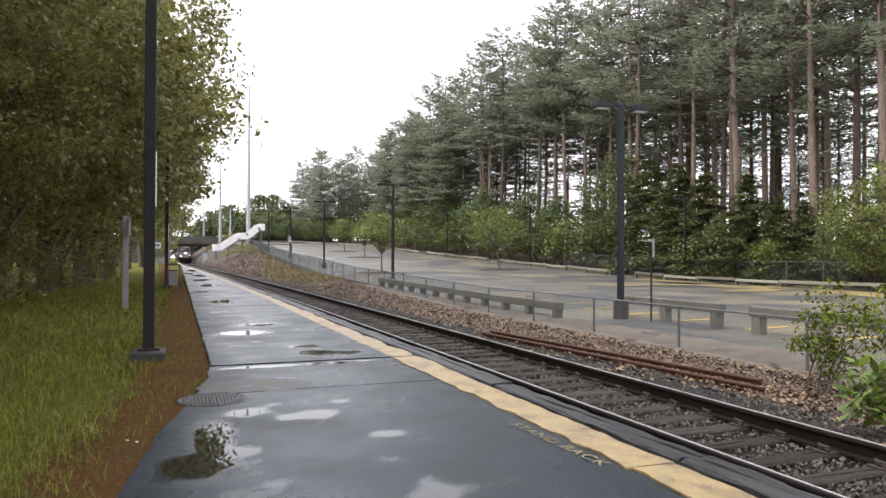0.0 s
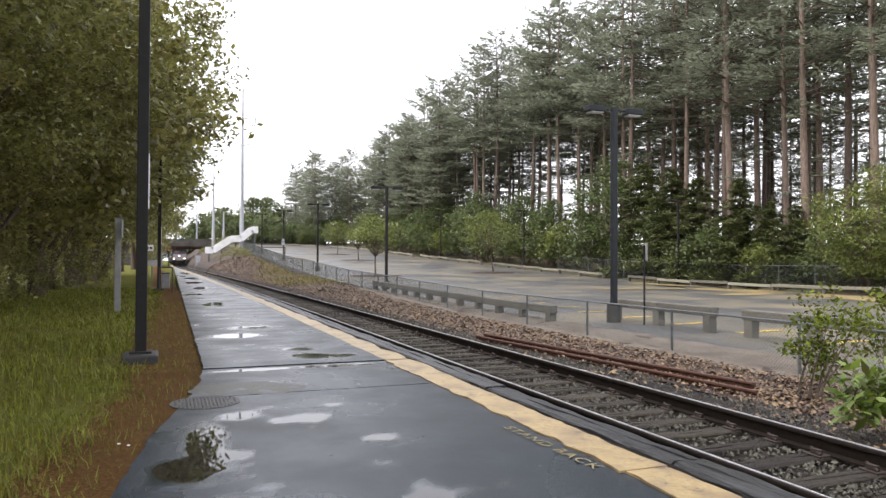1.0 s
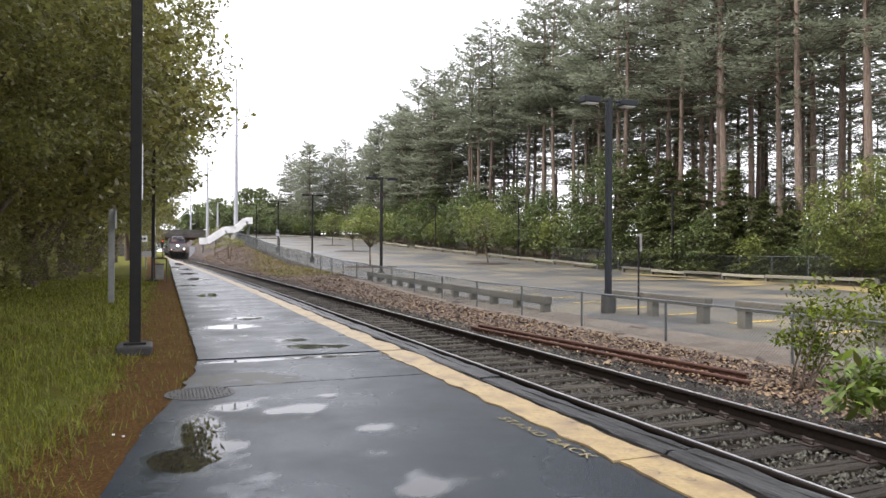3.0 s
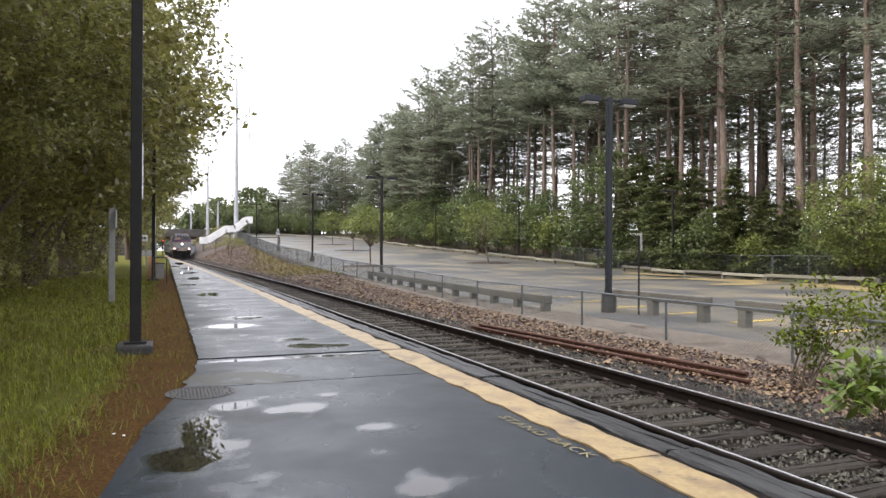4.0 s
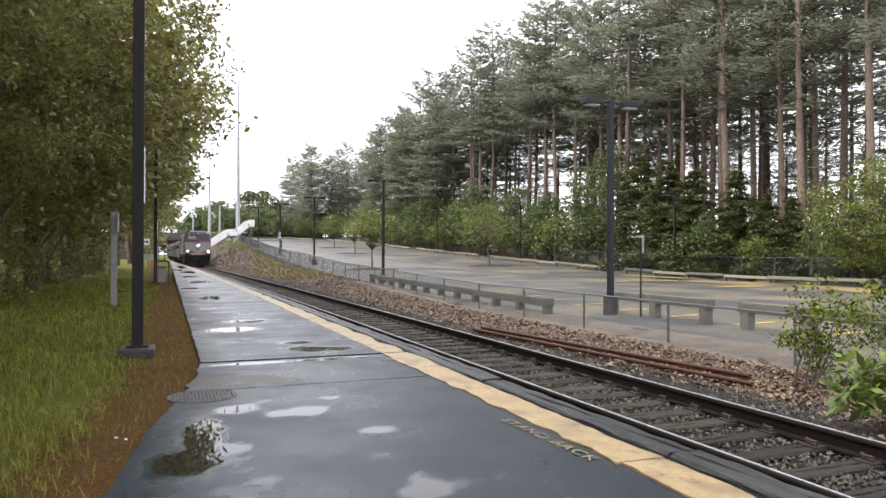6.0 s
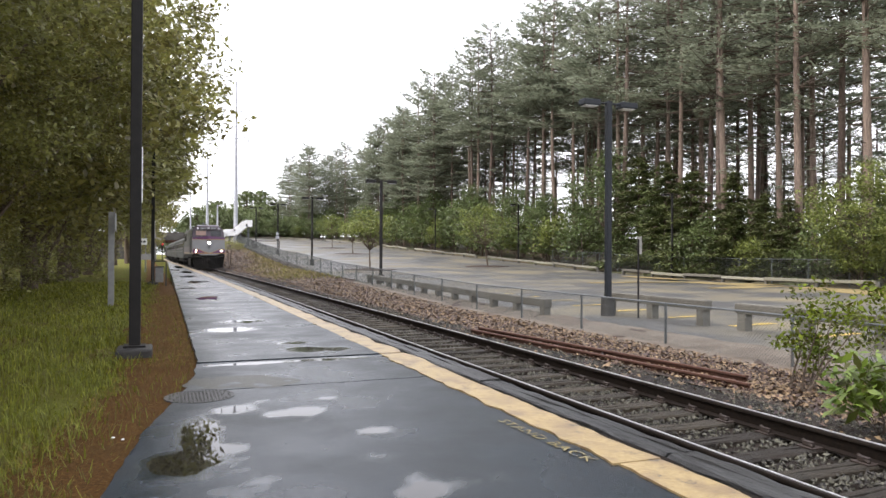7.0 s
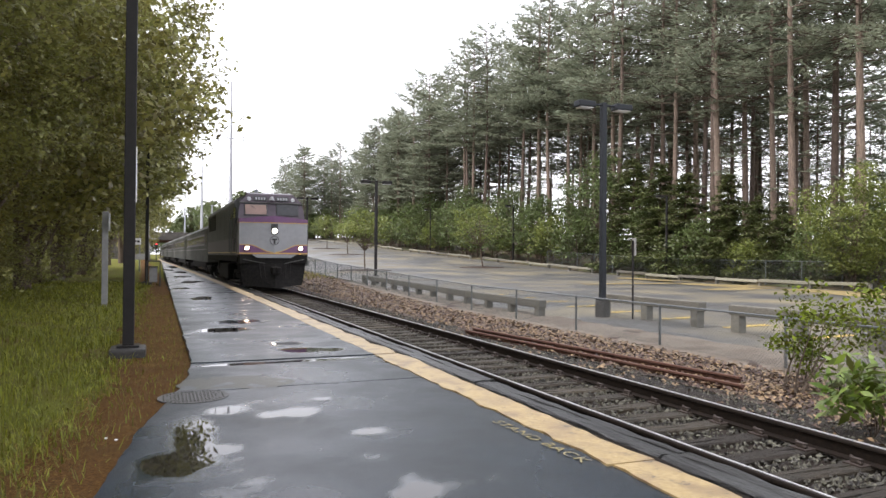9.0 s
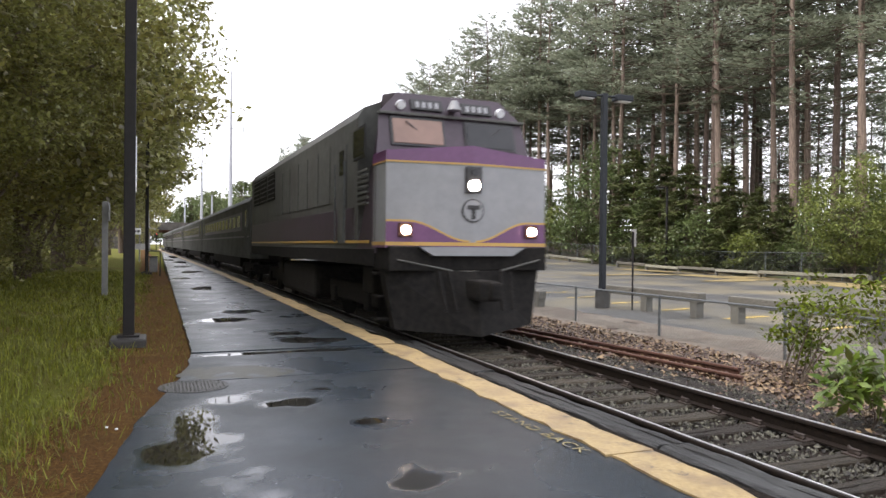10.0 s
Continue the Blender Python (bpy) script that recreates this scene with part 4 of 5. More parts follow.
def left_canopy():
    t = thing("platform_shelter", pose(-3.4, 150, 0), "platform shelter with a sloping pale roof under the trees", "shelter")
    part("roof", cube((5.6, 12, 0.25), (0, 0, 5.2), 0.03, Matrix.Rotation(radians(22), 4, "Y")), PALE, t)
    for x, h in ((-2, 5.4), (1.6, 4.2)):
        for y in (-5, 5):
            part("post", cube((0.2, 0.2, h), (x, y, h / 2), 0.01), SIGNGREY, t)
    part("rail_panel", cube((5, 0.1, 1.1), (-1, -6, 0.8), 0.02), SIGNGREY, t)
    s = thing("signal", pose(-0.6, 158, 0), "railway signal lit red on a short mast", "signal")
    part("mast", bar((0, 0, 0), (0, 0, 3.2), 0.08, None, 8), BRONZE, s)
    hd = part("signal_head", cube((0.5, 0.25, 1.0), (0, 0, 3.4), 0.03), BLACK, s)
    part("lamp", bar((0, -0.12, 3.5), (0, -0.2, 3.5), 0.16, 0.16, 12), REDLAMP, hd, "lit red lamp")


left_canopy()


def mast(x, y, z, h, arms, r=0.45):
    t = thing("transmission_mast", pose(x, y, z), "tall pale steel power-line mast with short arms", "utility pole", "power masts")
    part("shaft", bar((0, 0, -0.5), (0, 0, h), r, r * 0.35, 12), PALE, t)
    for a in arms:
        for s in (-1, 1):
            part("arm", bar((0, 0, a), (s * 2.2, 0, a + 0.5), 0.1, 0.06, 6), PALE, t)
            part("insulator", bar((s * 2.2, 0, a + 0.45), (s * 2.2, 0, a - 0.7), 0.09, 0.09, 6), SIGNGREY, t)
    return t


mast(11.75, 130, 3.0, 29.5, (19.2, 24.0), r=0.42)
mast(9.1, 172, 5.0, 20.5, (), 0.36)
mast(11.4, 172, 5.0, 8.0, (), 0.34)
mast(7.4, 235, 5, 19, (17,), 0.3)
mast(9.5, 300, 5, 18, (17,), 0.3)


# ---- the train ----
def truck(parent, y, wheels, r, spread):
    tr = part("truck", cube((2.2, spread * (wheels - 1) + 1.1, 0.42), (0, y, r + 0.12), 0.06), UNDER, parent, "black bogie")
    for k in range(wheels):
        yy = y + (k - (wheels - 1) / 2) * spread
        for s in (-0.755, 0.755):
            bm = bar((s - 0.06, yy, r), (s + 0.06, yy, r), r, None, 24)
            rod(bm, (s - 0.08 if s < 0 else s + 0.03, yy, r), (s - 0.03 if s < 0 else s + 0.08, yy, r), 0.16, None, 12)
            part("wheel", bm, UNDER, tr)
        for s in (-1.05, 1.05):
            part("axle_box", cube((0.22, 0.4, 0.36), (s, yy, r), 0.04), UNDER, tr)


def body_shell(width, height, floor, y0, y1, shoulder):
    """The cross-section of a carriage drawn out along its length."""
    w = width / 2
    top = [(-w, floor), (-w, shoulder)]
    for k in range(1, 8):
        a = math.pi * k / 8
        top.append((-w * math.cos(a), shoulder + (height - shoulder) * math.sin(a) ** 0.8))
    top += [(w, shoulder), (w, floor)]
    return prism(bmesh.new(), top, y0, y1, "y")


def locomotive():
    t = thing("locomotive", None, "grimy grey and purple diesel passenger locomotive with lit headlights", "locomotive")
    W, L = 3.05, 17.0
    w = W / 2
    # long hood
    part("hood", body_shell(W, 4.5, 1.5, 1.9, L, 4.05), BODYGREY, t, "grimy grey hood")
    # cab behind the nose: raked windscreen wall and chamfered roof
    bm = bmesh.new()
    prof = [(1.95, 1.5), (0.72, 1.5), (0.72, 3.25), (0.95, 4.02), (1.1, 4.42), (1.95, 4.55)]
    prism(bm, prof, -w, w, "x")
    for v in bm.verts:
        if v.co.z > 4.2:
            v.co.x *= 0.68
        elif v.co.z > 3.9:
            v.co.x *= 0.93
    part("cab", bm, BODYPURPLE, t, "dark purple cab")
    # nose: pale panel with a shallow prow
    def prow(z0, z1, z1mid, name, material, out=0.0, label=""):
        bm = bmesh.new()
        low = [(-w - out, 0.16 - out), (0, 0.0 - out), (w + out, 0.16 - out), (w + out, 0.9), (-w - out, 0.9)]
        a = [bm.verts.new((x, y, z0)) for x, y in low]
        b = [bm.verts.new((x, y, z1mid if x == 0 else z1)) for x, y in low]
        for k in range(5):
            bm.faces.new((a[k], a[(k + 1) % 5], b[(k + 1) % 5], b[k]))
        bm.faces.new(a[::-1])
        bmesh.ops.triangulate(bm, faces=[bm.faces.new(b)])
        return part(name, bm, material, t, label)

    prow(1.66, 3.06, 3.07, "nose", NOSEGREY, 0, "pale grey flat nose")
    prow(3.06, 3.23, 3.37, "nose_cap", PURPLE, 0.006, "purple band over the nose")
    prow(3.035, 3.064, 3.068, "cap_stripe", GOLD, 0.012, "thin yellow stripe")
    prow(1.64, 1.70, 1.70, "lower_stripe", GOLD, 0.012, "yellow stripe")
    prow(1.60, 1.64, 1.64, "stripe_shadow", PURPLE, 0.008)
    # purple swoosh on both sides of the V, with its yellow outline
    for s in (-1, 1):
        for off, material, nm in ((0.0, PURPLE, "swoosh"), (0.035, GOLD, "swoosh_outline")):
            bm = bmesh.new()
            n = 14
            up = []
            for k in range(n + 1):
                f = k / n
                x = 0.06 + (w - 0.06) * f
                zz = 1.7 + 0.34 * (0.5 - 0.5 * math.cos(math.pi * min(1, f * 1.35))) + off
                up.append((x, zz))
            d = 0.006 if nm == "swoosh" else 0.004
            front = lambda x: 0.16 * x / w - 0.0 - d
            tops = [bm.verts.new((s * x, front(x), z)) for x, z in up]
            bots = [bm.verts.new((s * x, front(x), 1.698)) for x, z in up]
            for k in range(n):
                bm.faces.new((bots[k], bots[k + 1], tops[k + 1], tops[k]))
            ex = bmesh.ops.extrude_face_region(bm, geom=bm.faces[:])
            bmesh.ops.translate(bm, vec=(0, 0.02, 0), verts=[g for g in ex["geom"] if isinstance(g, bmesh.types.BMVert)])
            bmesh.ops.recalc_face_normals(bm, faces=bm.faces)
            part(nm, bm, material, t)
    # pale anti-climber lip
    bm = bmesh.new()
    prism(bm, [(-1.0, 1.62), (1.0, 1.62), (0.75, 1.47), (-0.75, 1.47)], -0.06, 0.5, "y")
    part("lip", bm, NOSEGREY, t, "pale grey anti-climber lip")
    # lights
    hb = part("headlight_box", cube((0.3, 0.1, 0.46), (0, 0.0, 2.78), 0.02), BLACK, t, "black recessed headlight housing")
    for z, r, material in ((2.68, 0.125, HEAD), (2.9, 0.08, GLASS)):
        part("headlight", bar((0, -0.04, z), (0, -0.075, z), r * 0.78, r * 0.74, 18), material, hb, "lit round headlight" if material is HEAD else "unlit lens")
    for s in (-1, 1):
        b = part("ditch_light_housing", cube((0.24, 0.1, 0.24), (s * 1.2, 0.11, 1.9), 0.02), RUST, t)
        part("ditch_light", bar((s * 1.2, 0.07, 1.9), (s * 1.2, 0.035, 1.9), 0.08, 0.076, 16), DITCH, b, "lit round ditch light")
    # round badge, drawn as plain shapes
    badge = part("badge", bar((0, 0.01, 2.25), (0, -0.012, 2.25), 0.205, None, 28), BLACK, t, "round black and white badge")
    part("disc", bar((0, -0.012, 2.25), (0, -0.02, 2.25), 0.182, None, 28), NOSEGREY, badge)
    part("badge_bar", cube((0.24, 0.012, 0.075), (0, -0.024, 2.305), 0.002), BLACK, badge)
    part("badge_bar", cube((0.08, 0.012, 0.2), (0, -0.024, 2.2), 0.002), BLACK, badge)
    # windscreens and number boards lie on the raked wall
    rake = Matrix.Rotation(-math.atan2(0.23, 0.77), 4, "X")
    for s in (-1, 1):
        wsc = part("windscreen", cube((1.05, 0.04, 0.58), (s * 0.72, 0.835, 3.68), 0.02, rake), BLACK, t, "black rubber windscreen surround")
        # the left pane carries its warm reflection as plain colour
        part("pane", cube((0.95, 0.02, 0.47), (s * 0.72, 0.81, 3.68), 0.01, rake), REFLECTPANE if s < 0 else GLASS, wsc,
             "pane with a warm reflection painted into its colour" if s < 0 else "dark glass pane")
        part("wiper", bar((s * 0.45, 0.80, 3.5), (s * 0.95, 0.83, 3.86), 0.012, None, 6), BLACK, wsc)
        nb = part("number_board", cube((0.62, 0.05, 0.22), (s * 0.5, 0.99, 4.2), 0.01, Matrix.Rotation(-0.36, 4, "X")), BLACK, t, "black number board with pale unreadable digits")
        for k in range(4):
            part("digit_bar", cube((0.07, 0.012, 0.12), (s * 0.5 + (k - 1.5) * 0.125, 0.96, 4.2), 0.002, Matrix.Rotation(-0.36, 4, "X")), NOSEGREY, nb)
        part("marker_lamp", bar((s * 1.0, 1.0, 4.18), (s * 1.0, 0.93, 4.16), 0.09, 0.08, 14), LENS, t, "round marker lamp")
    bm = bmesh.new()
    bmesh.ops.create_cone(bm, cap_ends=True, segments=16, radius1=0.14, radius2=0.05, depth=0.18)
    part("bell", bm, NOSEGREY, t, "pale bell", pose(0, 0.86, 4.22))
    part("brow", cube((2.9, 0.08, 0.05), (0, 0.9, 4.0), 0.01), BODYGREY, t)
    # black front end: end sill, pilot, plough, coupler, hoses, grab irons
    part("end_sill", cube((3.0, 0.9, 0.42), (0, 0.5, 1.42), 0.03), UNDER, t)
    bm = bmesh.new()
    a = [(-1.5, 0.35, 1.25), (0, -0.15, 1.2), (1.5, 0.35, 1.25), (-1.32, 0.25, 0.22), (0, -0.4, 0.12), (1.32, 0.25, 0.22)]
    v = [bm.verts.new(p) for p in a]
    bm.faces.new((v[0], v[3], v[4], v[1])), bm.faces.new((v[1], v[4], v[5], v[2]))
    ex = bmesh.ops.extrude_face_region(bm, geom=bm.faces[:])
    bmesh.ops.translate(bm, vec=(0, 0.25, 0), verts=[g for g in ex["geom"] if isinstance(g, bmesh.types.BMVert)])
    bmesh.ops.recalc_face_normals(bm, faces=bm.faces)
    part("snowplough", bm, UNDER, t, "black snowplough pilot")
    cp = part("coupler", cube((0.36, 0.7, 0.34), (0, -0.35, 0.9), 0.06), UNDER, t)
    part("knuckle", cube((0.22, 0.2, 0.3), (0.08, -0.72, 0.9), 0.06), UNDER, cp)
    for s in (-1, 1):
        for k in range(2):
            part("air_hose", bar((s * (0.5 + 0.18 * k), -0.1, 1.2), (s * (0.42 + 0.2 * k), -0.34, 0.55), 0.03, None, 8), UNDER, t)
        part("grab_iron", bar((s * 0.45, -0.2, 1.22), (s * 1.35, 0.05, 1.4), 0.016, None, 6), BODYGREY, t, "dull grey handrail")
        for k in range(3):
            part("step", cube((0.5, 0.3, 0.04), (s * 1.3, 0.75, 0.35 + 0.4 * k), 0.008), UNDER, t)
    # sides
    for s in (-1, 1):
        x = s * (w + 0.012)
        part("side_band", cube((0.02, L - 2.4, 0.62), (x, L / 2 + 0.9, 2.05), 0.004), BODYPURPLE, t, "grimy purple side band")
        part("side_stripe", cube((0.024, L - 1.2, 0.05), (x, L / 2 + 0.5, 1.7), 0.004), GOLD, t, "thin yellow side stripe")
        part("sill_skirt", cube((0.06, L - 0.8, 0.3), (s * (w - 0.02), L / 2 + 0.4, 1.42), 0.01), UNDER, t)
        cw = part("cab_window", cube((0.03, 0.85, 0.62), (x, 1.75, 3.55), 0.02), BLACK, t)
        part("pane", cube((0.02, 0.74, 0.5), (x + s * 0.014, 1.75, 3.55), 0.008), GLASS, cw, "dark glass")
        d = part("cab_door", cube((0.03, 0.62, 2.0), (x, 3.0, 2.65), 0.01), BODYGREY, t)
        part("door_window", cube((0.02, 0.36, 0.5), (x + s * 0.015, 3.0, 3.3), 0.006), GLASS, d)
        for yy in (2.62, 3.38):
            part("handrail", bar((x + s * 0.06, yy, 1.7), (x + s * 0.06, yy, 3.3), 0.018, None, 6), GALV, t, "pale handrail")
        for k in range(7):
            part("louvre", cube((0.05, 0.7, 0.05), (x, 1.5, 2.4 + 0.1 * k), 0.008), BODYGREY, t)
        for y in (4.6, 5.8, 7.0, 8.2, 9.4, 10.6):
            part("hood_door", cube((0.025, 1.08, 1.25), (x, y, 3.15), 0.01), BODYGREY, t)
        for y in (12.2, 13.9, 15.5):
            g = part("radiator_grille", cube((0.03, 1.4, 0.9), (x, y, 3.5), 0.01), UNDER, t)
            for k in range(6):
                part("grille_slat", cube((0.03, 1.36, 0.03), (x + s * 0.012, y, 3.13 + 0.15 * k), 0.004), BODYGREY, g)
    part("fuel_tank", cube((2.7, 4.6, 0.85), (0, 8.6, 0.72), 0.12), UNDER, t)
    for y in (3.9, 13.4):
        truck(t, y, 2, 0.51, 2.75)
        for s in (-1, 1):
            part("sand_box", cube((0.25, 0.7, 0.5), (s * 1.25, y - 2.2, 1.0), 0.04), UNDER, t)
    for y in (8.5, 11.5, 13.4, 15.3):
        part("roof_fan", bar((0, y, 4.45), (0, y, 4.72), 0.62, 0.6, 20), UNDER, t)
    part("exhaust", cube((0.5, 1.0, 0.35), (0, 6.6, 4.6), 0.04), UNDER, t)
    h = part("horn", bar((-0.3, 4.2, 4.75), (-0.3, 3.7, 4.78), 0.04, 0.1, 10), GALV, t, "air horn")
    part("horn_bracket", bar((-0.3, 4.1, 4.5), (-0.3, 4.1, 4.75), 0.03, None, 6), GALV, h)
    return t


def coach():
    t = thing("passenger_coach", None, "dull grey steel passenger coach with a dark window band", "railway coach", "coaches")
    W, L = 2.95, 25.6
    w = W / 2
    part("body", body_shell(W, 3.75, 1.05, 0, L, 3.35), COACH, t)
    bm = bmesh.new()
    out = []
    for k in range(9):
        a = math.pi * k / 8
        out.append((-(w + 0.02) * math.cos(a), 3.37 + 0.43 * math.sin(a) ** 0.8))
    part("roof", prism(bm, out, 0.02, L - 0.02, "y"), ROOF, t, "pale grey arched roof")
    for s in (-1, 1):
        x = s * (w + 0.01)
        part("window_band", cube((0.02, L - 5.2, 0.8), (x, L / 2, 2.62), 0.004), BODYPURPLE, t, "dark purple window band")
        part("side_stripe", cube((0.022, L - 0.3, 0.07), (x, L / 2, 1.95), 0.004), BODYPURPLE, t, "thin dark purple stripe")
        for z in (1.2, 1.35, 1.5, 1.65):
            part("rib", cube((0.025, L - 0.4, 0.03), (x, L / 2, z), 0.004), COACH, t)
        for k in range(12):
            wd = part("window", cube((0.024, 1.2, 0.62), (x + s * 0.006, 3.6 + 1.67 * k, 2.64), 0.02), BLACK, t)
            part("pane", cube((0.012, 1.1, 0.52), (x + s * 0.016, 3.6 + 1.67 * k, 2.64), 0.004), GLASS, wd)
        for y in (1.2, L - 1.2):
            d = part("door", cube((0.03, 0.9, 2.15), (x, y, 2.2), 0.015), COACH, t)
            part("pane", cube((0.02, 0.5, 0.7), (x + s * 0.012, y, 2.7), 0.01), GLASS, d)
            part("step", cube((0.35, 0.9, 0.05), (s * 1.3, y, 0.5), 0.01), UNDER, t)
    for y in (-0.02, L + 0.02):
        dp = part("gangway", cube((1.5, 0.4, 2.6), (0, y, 2.35), 0.04), UNDER, t)
    part("underframe", cube((2.3, 14, 0.5), (0, L / 2, 0.8), 0.05), UNDER, t)
    for y in (3.5, L - 3.5):
        truck(t, y, 2, 0.45, 2.5)
    return t


LOCO = locomotive()
FIRST = coach()
COACHES = [FIRST] + [copy_thing(FIRST, Matrix()) for _ in range(4)]


# ---- trees ----
def leaf_quads(rng, centres, size, droop=0.3, aspect=0.55, flat=0.0):
    """A pointed leaf of four corners at each centre, turned at random."""
    n = len(centres)
    a = rng.uniform(0, 2 * np.pi, n)
    tilt = rng.normal(-droop, 0.5, n) * (1 - flat)
    d = np.stack([np.cos(a) * np.cos(tilt), np.sin(a) * np.cos(tilt), np.sin(tilt)], 1)
    up = np.stack([rng.normal(0, 0.6 * (1 - flat) + 0.1, n), rng.normal(0, 0.6 * (1 - flat) + 0.1, n), np.ones(n)], 1)
    e = np.cross(d, up)
    e /= np.linalg.norm(e, axis=1)[:, None] + 1e-9
    s = size * rng.uniform(0.6, 1.35, n)[:, None]
    c = np.asarray(centres)
    nrm = np.cross(e, d) * s * 0.12
    return np.stack([c - d * s, c - e * s * aspect + nrm, c + d * s, c + e * s * aspect + nrm], 1)


def limb(verts, faces, pts, radii, seg=7):
    """A bent tapered tube through pts."""
    o = len(verts)
    for k, (p, r) in enumerate(zip(pts, radii)):
        p = Vector(p)
        q = Vector(pts[min(k + 1, len(pts) - 1)]) - Vector(pts[max(k - 1, 0)])
        m = q.to_track_quat("Z", "Y").to_matrix()
        for s in range(seg):
            a = 2 * math.pi * s / seg
            verts.append(tuple(p + m @ Vector((r * math.cos(a), r * math.sin(a), 0))))
    for k in range(len(pts) - 1):
        for s in range(seg):
            a, b = o + k * seg + s, o + k * seg + (s + 1) % seg
            faces.append((a, b, b + seg, a + seg))
    faces.append(tuple(range(o + (len(pts) - 1) * seg, o + len(pts) * seg)))


def broadleaf(name, seed, h, radius, low, clumps, per, leaf, material, label, bark=BARK, thick=0.2, spread=0.55, category="tree", group="", stems=1, off=(0, 0), limbs=2, fork=0, aspect=0.55):
    """A leafy tree: a tapered trunk, limbs that reach the clumps, and leaves scattered round each clump."""
    rng = np.random.default_rng(seed)
    t = thing(name, None, label, category, group)
    verts, faces, centres, bv, bf = [], [], [], [], []
    for st in range(stems):
        bx, by = (0, 0) if stems == 1 else rng.normal(0, 0.12, 2)
        lean = rng.normal(0, 0.03 if stems == 1 else 0.16, 2)
        tr = [(bx + lean[0] * h * f + 0.12 * math.sin(3 * f + seed), by + lean[1] * h * f + 0.1 * math.cos(4 * f + seed) - 0.1, -0.3 + h * 0.86 * f) for f in np.linspace(0, 1, 8)]
        limb(verts, faces, tr, [thick * (1.25 - 1.1 * f) for f in np.linspace(0, 1, 8)], 9 if thick > 0.1 else 5)
        for k in range(clumps // stems):
            v = rng.normal(0, 1, 3)
            v /= np.linalg.norm(v)
            rr = rng.uniform(0.3, 1.0) ** 0.55
            f = (v[2] * rr + 1) / 2
            z = low + (h - low) * f
            wide = radius * (0.62 + 0.5 * math.sin(math.pi * min(0.95, f * 0.85 + 0.18))) * rng.uniform(0.75, 1.15)
            c = np.array([v[0] * rr * wide + lean[0] * z + off[0], v[1] * rr * wide + lean[1] * z + off[1], z])
            centres.append(c)
            if k % limbs == 0:
                i = int(np.clip(f * 6, fork, 6))
                p0 = np.array(tr[i])
                if p0[2] > c[2]:
                    p0 = np.array(tr[max(fork, i - 2)])
                mid = (p0 + c) / 2 + rng.normal(0, 0.12 * radius * 0.4, 3)
                limb(bv, bf, [p0, mid, c], [thick * 0.3, thick * 0.18, thick * 0.05], 5)
    pts = []
    for c in centres:
        s = spread * rng.uniform(0.6, 1.4)
        d = rng.normal(0, 1, (per, 3))
        d *= (1.9 * rng.random((per, 1)) ** 0.45) / np.linalg.norm(d, axis=1)[:, None]
        pts.append(c + d * [s, s, s * 0.55])
    pts = np.concatenate(pts)
    pts = pts[pts[:, 2] > 0.06]
    link("trunk", mesh_of("trunk", verts, faces, bark, True), t)
    tagged(link("branch", mesh_of("branch", bv, bf, bark, True), t), kind="stuff")
    link("crown", quads_mesh("crown", leaf_quads(rng, pts, leaf, aspect=aspect), material), t)
    return t


def spray_quads(out, centres, size, rng, aspect=0.28, fan=0.7, lift=0.12):
    """Needle sprays that point outward along their bough, near level, a little fanned."""
    n = len(centres)
    a = out + rng.normal(0, fan, n)
    tilt = rng.normal(lift, 0.22, n)
    d = np.stack([np.cos(a) * np.cos(tilt), np.sin(a) * np.cos(tilt), np.sin(tilt)], 1)
    up = np.stack([rng.normal(0, 0.45, n), rng.normal(0, 0.45, n), np.ones(n)], 1)
    e = np.cross(d, up)
    e /= np.linalg.norm(e, axis=1)[:, None] + 1e-9
    s = size * rng.uniform(0.6, 1.3, n)[:, None]
    c = np.asarray(centres)
    return np.stack([c - d * s, c - e * s * aspect + d * s * 0.3, c + d * s, c + e * s * aspect + d * s * 0.3], 1)


